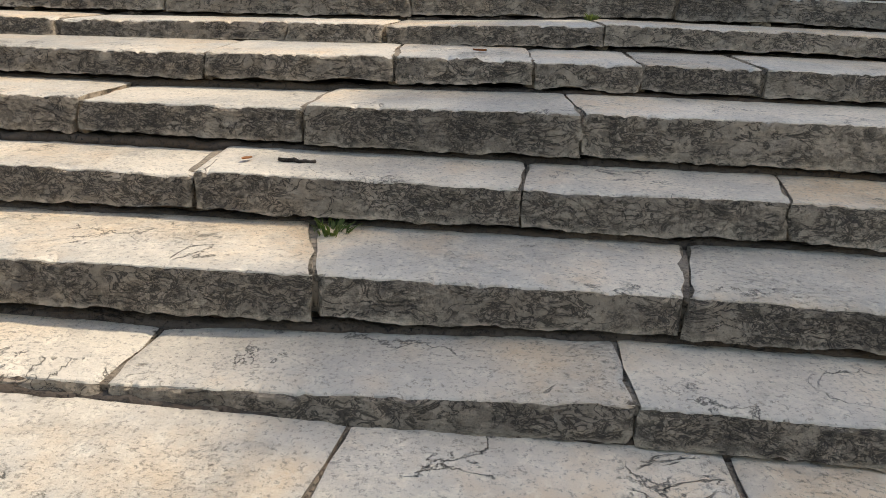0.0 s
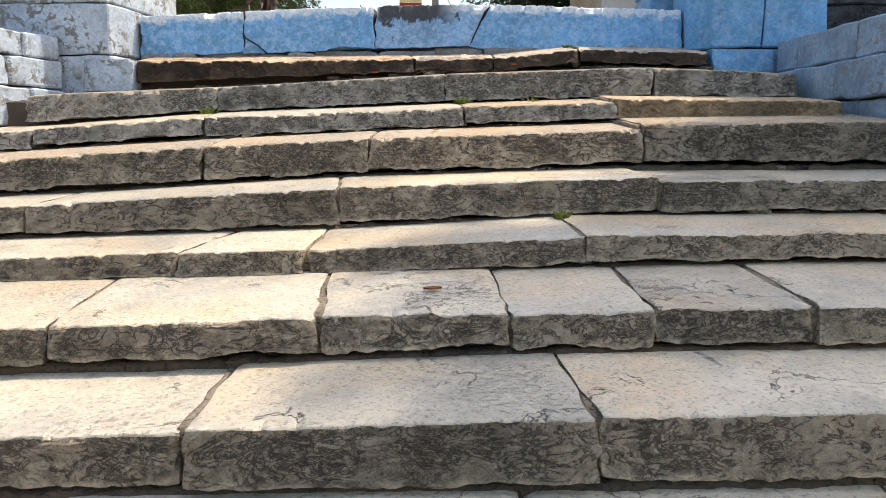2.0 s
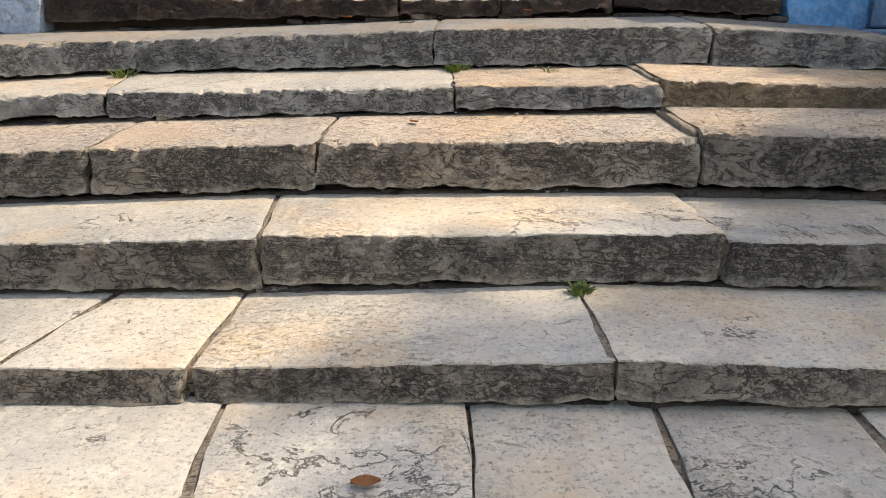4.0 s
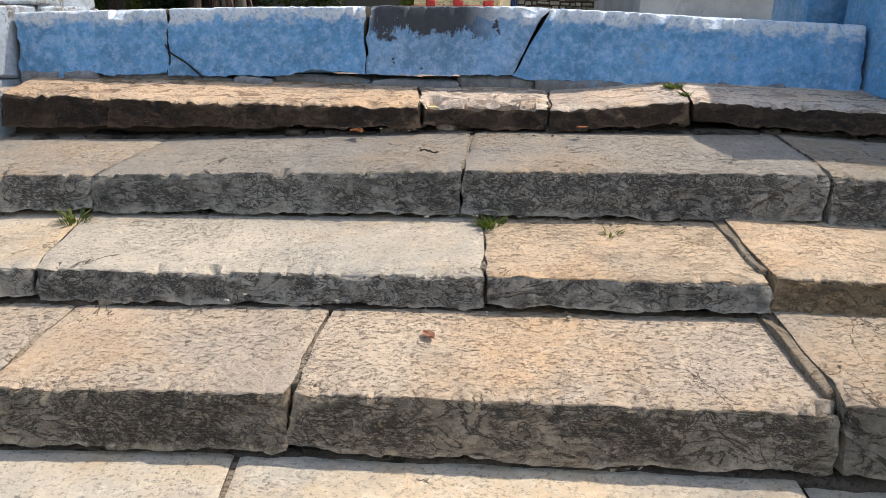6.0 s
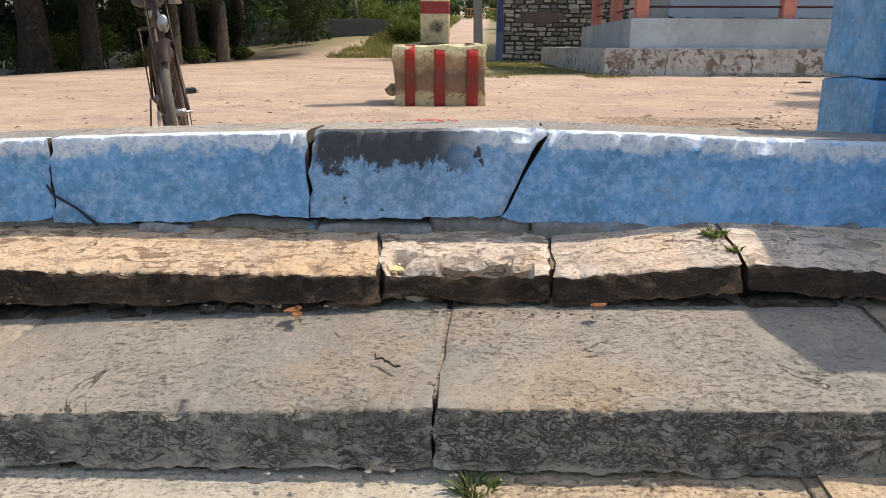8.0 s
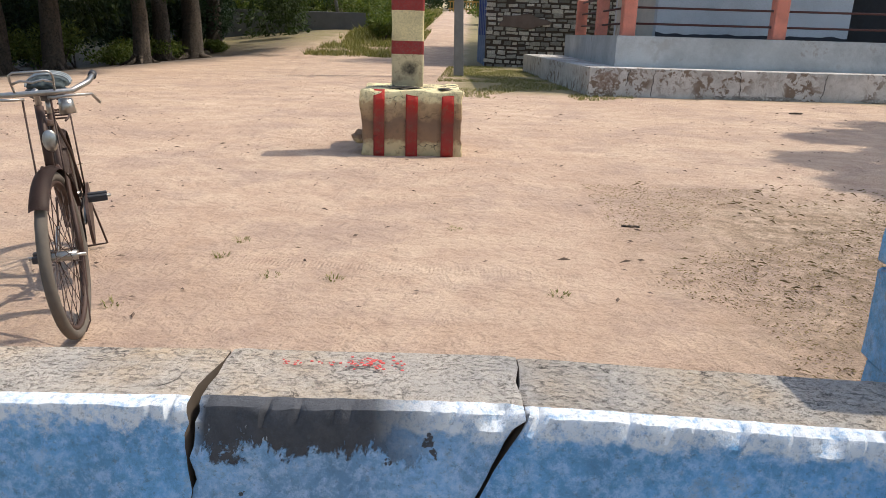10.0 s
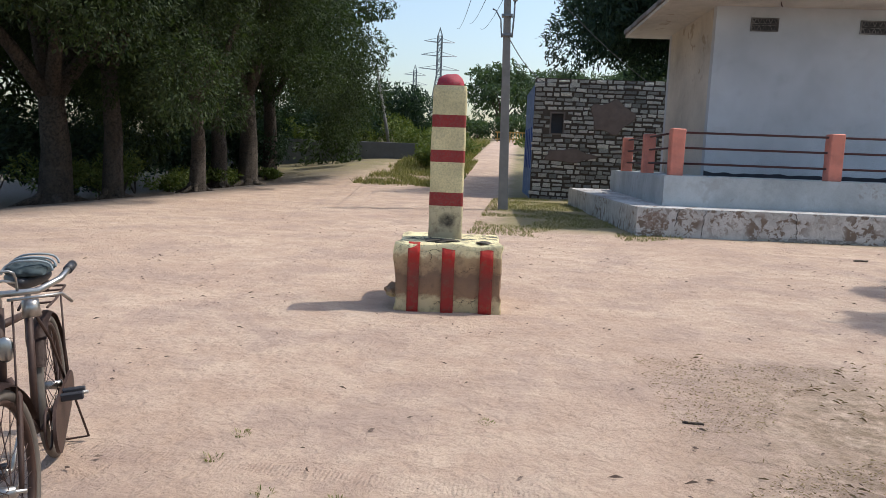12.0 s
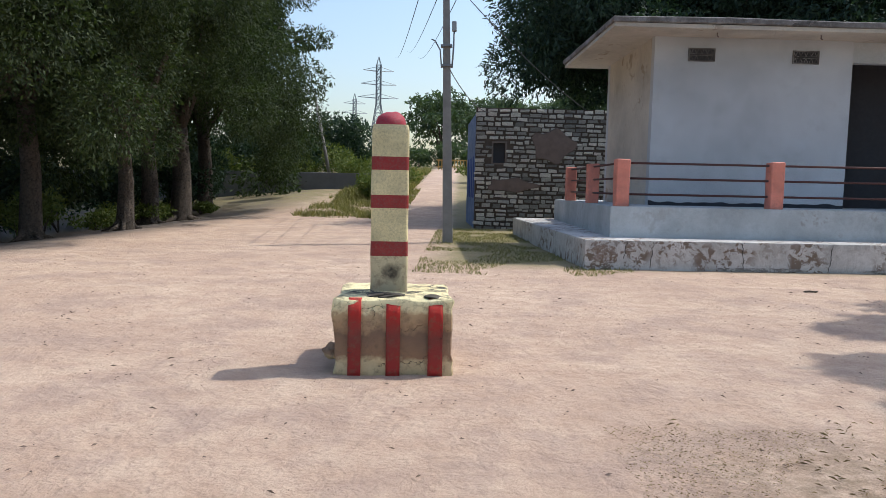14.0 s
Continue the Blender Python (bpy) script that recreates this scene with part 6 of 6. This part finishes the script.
def build_pylon(x, y, height, seed):
    z = ground_z(x, y)
    py = empty("pylon", pose(x, y, z - 1, 0, 0, 18), "distant grey steel lattice power pylon", "pylon", "pylons on the skyline")
    bm = bmesh.new()
    r = 0.16

    def half(h):
        f = h / height
        return height * (0.085 * (1 - f / 0.62) + 0.018) if f < 0.62 else height * 0.018
    levels = [0, 0.12, 0.24, 0.35, 0.45, 0.54, 0.62, 0.70, 0.78, 0.86, 0.93]
    for a, b in zip(levels, levels[1:]):
        ha, hb = half(a * height), half(b * height)
        ca = [Vector((sx * ha, sy * ha, a * height)) for sx, sy in ((-1, -1), (1, -1), (1, 1), (-1, 1))]
        cb = [Vector((sx * hb, sy * hb, b * height)) for sx, sy in ((-1, -1), (1, -1), (1, 1), (-1, 1))]
        for i in range(4):
            tube(bm, ca[i], cb[i], r, n=4)
            tube(bm, ca[i], cb[(i + 1) % 4], r * 0.6, n=3)
            tube(bm, ca[(i + 1) % 4], cb[i], r * 0.6, n=3)
            tube(bm, cb[i], cb[(i + 1) % 4], r * 0.6, n=3)
    for i in range(4):
        h = half(0.93 * height)
        tube(bm, ((-h, h)[i % 2], (-h, h)[i // 2], 0.93 * height), (0, 0, height), r * 0.8, n=3)
    part("tower", bm, STEEL, py)
    for f, w in ((0.66, 0.17), (0.77, 0.15), (0.88, 0.13)):
        arm = bmesh.new()
        for s in (-1, 1):
            for yy in (-1, 1):
                h = half(f * height)
                tube(arm, (s * h, yy * h, f * height), (s * w * height, 0, f * height + 0.2), r * 0.7, n=3)
            tube(arm, (s * h, 0, f * height + height * 0.035), (s * w * height, 0, f * height + 0.2), r * 0.7, n=3)
        part("cross_arm", arm, STEEL, py)


build_pylon(-29.8, 262, 43.5, 1)
build_pylon(-51.2, 345, 41, 2)

# ---- wall behind the trees, barrier at the end of the road ----
wl = part("wall_compound", roughen(boxed(-34, -4.6, 58.0, 58.3, -0.6, 2.5, 0.02), 5, 0.05, 0.4, 3), plain("grey_compound_plaster", (0.19, 0.19, 0.19), 0.95, 0, 0.5, 0.8), None)
tagged(wl, "long grey plastered compound wall behind the trees", "wall", kind="structure")


def build_barrier():
    z = ground_z(-0.5, 95)
    b = empty("barrier", pose(0.2, 96, z, 0, 0, 0), "ochre painted barrier fence at the end of the lane", "fence")
    ochre = plain("ochre_paint", (0.45, 0.28, 0.07), 0.7)
    for k in range(12):
        part("slat", boxed(-2.2 + k * 0.4, -2.08 + k * 0.4, -0.03, 0.03, 0.0, 1.3), ochre, b)
    for zz in (0.4, 1.25):
        part("bar", boxed(-2.4, 2.5, 0.032, 0.09, zz, zz + 0.14), ochre, b)


build_barrier()

# ---- loose growth and litter ----
def grass_tuft(x, y, z, r, h, n, seed, label, name="grass_tuft", category="plant", mat=LEAF_BUSH, wide=0.005):
    rnd = random.Random(seed)
    verts, faces = [], []
    for i in range(n):
        a, d = rnd.random() * 6.28, r * math.sqrt(rnd.random())
        b = Vector((d * math.cos(a), d * math.sin(a), 0))
        lean_to = Vector((math.cos(a) * rnd.uniform(0.1, 0.9), math.sin(a) * rnd.uniform(0.1, 0.9), 1)).normalized()
        hh = h * rnd.uniform(0.4, 1.1)
        s = Vector((-math.sin(a + rnd.random()), math.cos(a), 0)) * wide * rnd.uniform(0.6, 1.3)
        k = len(verts)
        m1 = b + lean_to * hh * 0.55
        m2 = b + lean_to * hh + Vector((math.cos(a), math.sin(a), -0.5)) * hh * 0.2
        verts += [b - s * 0.5, b + s * 0.5, m1 + s, m1 - s, m2]
        faces += [(k, k + 1, k + 2, k + 3), (k + 3, k + 2, k + 4)]
    ob = put(name, mesh_of(name, verts, faces, mat), None, "", pose(x, y, z))
    return tagged(ob, label, category)


for k, (x, y, z, r, h, n) in enumerate(((1.09, 4.93, -0.31, 0.035, 0.065, 60), (1.44, 3.63, -0.80, 0.025, 0.04, 50), (-0.33, 4.92, -0.36, 0.04, 0.07, 40),
                                       (0.62, 1.98, -1.42, 0.05, 0.05, 60), (1.80, 5.70, 0.10, 0.035, 0.03, 60), (1.47, 4.86, -0.31, 0.015, 0.06, 14),
                                       (1.83, 5.60, 0.08, 0.02, 0.025, 30))):
    grass_tuft(x, y, z, r, h, n, 500 + k, "small green weed growing in a step joint")


for k, (x, y) in enumerate(((-0.22, 8.07), (-0.20, 8.39), (0.14, 7.78), (-0.45, 7.32), (0.47, 7.77), (1.60, 7.65), (1.06, 8.80))):
    grass_tuft(x, y, ground_z(x, y), 0.05, 0.030, 34, 560 + k, "wisp of dry straw-coloured grass on the sand", mat=GRASS, wide=0.003)


def stuff_blades(name, label, count, area, h, mat, seed, wide=0.008):
    rng = np.random.default_rng(seed)
    x0, x1, y0, y1 = area
    n = count
    px, py = rng.uniform(x0, x1, n), rng.uniform(y0, y1, n)
    keep = np.array([noise.noise(Vector((a * 0.6, b * 0.6, seed))) > -0.12 for a, b in zip(px, py)])
    px, py = px[keep], py[keep]
    n = len(px)
    pz = np.array([ground_z(a, b) for a, b in zip(px, py)]) - 0.01
    an = rng.uniform(0, 6.28, n)
    hh = h * rng.uniform(0.3, 1.2, n)
    base = np.stack([px, py, pz], 1)
    s = np.stack([np.cos(an), np.sin(an), 0 * an], 1) * wide
    tip = base + np.stack([rng.normal(0, 0.5, n) * hh, rng.normal(0, 0.5, n) * hh, hh], 1)
    v = np.stack([base - s, base + s, tip], 1).reshape(-1, 3)
    me = mesh_of(name, v, [(3 * i, 3 * i + 1, 3 * i + 2) for i in range(n)], mat)
    return tagged(put(name, me), label, "grass", kind="stuff")


stuff_blades("grass", "thin green grass beside the plinth of the rest house", 26000, (0.2, 4.6, 18.8, 33.0), 0.07, GRASS, 3, 0.009)
stuff_blades("dry_grass", "dry verge grass along the lane", 12000, (-7.5, -2.0, 40.0, 58.0), 0.35, GRASS, 4, 0.025)
stuff_blades("verge_grass", "tall verge grass beside the lane", 9000, (-6.5, -2.6, 50.0, 90.0), 0.7, GRASS, 6, 0.05)


def litter(name, label, count, area, size, mat, seed, flat=0.4):
    rnd = random.Random(seed)
    verts, faces = [], []
    for i in range(count):
        x, y = rnd.uniform(area[0], area[1]), rnd.uniform(area[2], area[3])
        if noise.noise(Vector((x * 0.9, y * 0.9, seed))) < -0.05:
            continue
        z = ground_z(x, y) + 0.012
        s = size * rnd.uniform(0.4, 1.3)
        a = rnd.random() * 6.28
        u = Vector((math.cos(a), math.sin(a), rnd.uniform(-0.2, 0.3))) * s
        w = Vector((-math.sin(a), math.cos(a), rnd.uniform(-0.3, 0.3))) * s * flat
        p = Vector((x, y, z))
        k = len(verts)
        verts += [p - u, p - w, p + u, p + w, p + Vector((0, 0, s * 0.35))]
        faces += [(k, k + 1, k + 4), (k + 1, k + 2, k + 4), (k + 2, k + 3, k + 4), (k + 3, k, k + 4), (k + 3, k + 2, k + 1, k)]
    return tagged(put(name, mesh_of(name, verts, faces, mat)), label, "litter", kind="stuff")


DRY = leaf_material("dry_leaf", (0.16, 0.10, 0.05), (0.34, 0.25, 0.14))
litter("leaf_litter", "dry brown leaf litter over the sand", 22000, (2.1, 7.0, 6.5, 10.4), 0.010, DRY, 9)
litter("twigs", "small dry twigs strewn over the sand", 300, (-7.0, 8.0, 6.4, 20.0), 0.032, plain("dry_twig", (0.20, 0.14, 0.10), 0.9), 12, 0.10)
litter("plant_debris", "brown leaf crumbs and straw trodden into the sand", 900, (2.4, 5.6, 7.6, 10.6), 0.026, DRY, 17, 0.10)
litter("pebbles", "scattered pebbles and twigs on the sand", 2600, (-7.0, 9.0, 6.3, 24.0), 0.019, plain("pebble", (0.17, 0.115, 0.085), 0.9), 10, 0.45)


# ---- small things lying on the steps ----
def stick(x, y, z, ln, r, yaw, seed):
    rnd = random.Random(seed)
    pts = [(ln * (i / 7 - 0.5), 0.006 * rnd.uniform(-1, 1), 0.004 * rnd.uniform(-1, 1) + r) for i in range(8)]
    ob = part("stick", path_tube(bmesh.new(), pts, [r * f for f in (0.7, 1.1, 0.95, 1.0, 1.1, 0.9, 1.05, 0.8)], 7), BARK, None, "", True)
    ob.matrix_basis = pose(x, y, z, 0, 0, yaw)
    return tagged(ob, "short dry brown stick lying on a stone tread", "stick")


stick(0.46, 2.19, -1.268, 0.115, 0.007, 3, 1)
stick(0.86, 5.17, -0.105, 0.10, 0.003, -42, 2)
stick(2.24, 9.03, 0.0, 0.12, 0.008, -6, 3)
stick(6.95, 17.4, 0.0, 0.24, 0.016, 5, 4)
FALLEN = plain("orange_dry_leaf", (0.46, 0.20, 0.07), 0.7, 0, 0.4, 40)


def fallen_leaf(x, y, z, size, yaw, mat=FALLEN, label="curled orange dry leaf on a stone tread"):
    bm = bmesh.new()
    rows = []
    for i in range(7):
        t = i / 6
        w = size * 0.32 * math.sin(math.pi * min(0.97, 0.06 + t * 0.92))
        rows.append([bm.verts.new((size * (t - 0.5), w * k, 0.006 + 0.25 * size * (abs(k) ** 2) * 0.5 + 0.1 * size * (t - 0.5) ** 2)) for k in (-1, -0.5, 0, 0.5, 1)])
    for a, b in zip(rows, rows[1:]):
        for k in range(4):
            bm.faces.new((a[k], a[k + 1], b[k + 1], b[k]))
    bmesh.ops.solidify(bm, geom=bm.faces[:], thickness=0.0012)
    ob = part("dry_leaf", bm, mat, None, "", True)
    ob.matrix_basis = pose(x, y, z, 0, 0, yaw)
    return tagged(ob, label, "leaf")


fallen_leaf(0.96, 2.98, -0.945, 0.055, 10)
fallen_leaf(0.55, 5.44, -0.088, 0.055, 40)
fallen_leaf(0.57, 5.41, -0.088, 0.045, 110)
fallen_leaf(1.42, 5.42, -0.04, 0.045, 15)
fallen_leaf(0.31, 2.17, -1.268, 0.04, 60)
fallen_leaf(0.95, 4.38, -0.455, 0.05, 130, plain("pinkish_leaf", (0.50, 0.27, 0.17), 0.8))


def scatter(name, label, category, mat, cx, cy, z, rx, ry, n, size, seed):
    rnd = random.Random(seed)
    bm = bmesh.new()
    for i in range(n):
        p = (cx + rnd.gauss(0, rx), cy + rnd.gauss(0, ry), z + size * 0.3)
        bmesh.ops.create_icosphere(bm, subdivisions=1, radius=size * rnd.uniform(0.4, 1.2), matrix=Matrix.LocRotScale(p, None, (1.2, 1, 0.35)))
    ob = part(name, bm, mat, None)
    return tagged(ob, label, category, kind="stuff")


RED_POWDER = plain("red_powder", (0.62, 0.10, 0.09), 0.95, 0, 0.1)
scatter("vermilion_powder", "red vermilion powder sprinkled on the sill", "powder", RED_POWDER, 0.90, 6.03, 0.408, 0.05, 0.015, 70, 0.0045, 1)
scatter("vermilion_powder", "red vermilion powder sprinkled on the sill", "powder", RED_POWDER, 0.70, 6.03, 0.402, 0.012, 0.01, 14, 0.004, 2)
scatter("flower_petals", "yellow flower petals left on the broken step", "flower", plain("yellow_petal", (0.66, 0.60, 0.30), 0.7, 0, 0.3), 0.83, 5.60, 0.002, 0.010, 0.016, 45, 0.006, 3)
scatter("gravel_bits", "small grey stone chips in the step corners", "gravel", FACE_GREY, 1.3, 4.95, -0.275, 0.6, 0.02, 50, 0.007, 4)
scatter("gravel_bits", "small grey stone chips in the step corners", "gravel", FACE_GREY, 1.2, 4.50, -0.425, 0.7, 0.02, 50, 0.007, 5)
scatter("gravel_bits", "small brown earth crumbs below the top step", "gravel", RUBBLE, 1.0, 5.46, -0.075, 0.9, 0.02, 70, 0.006, 6)
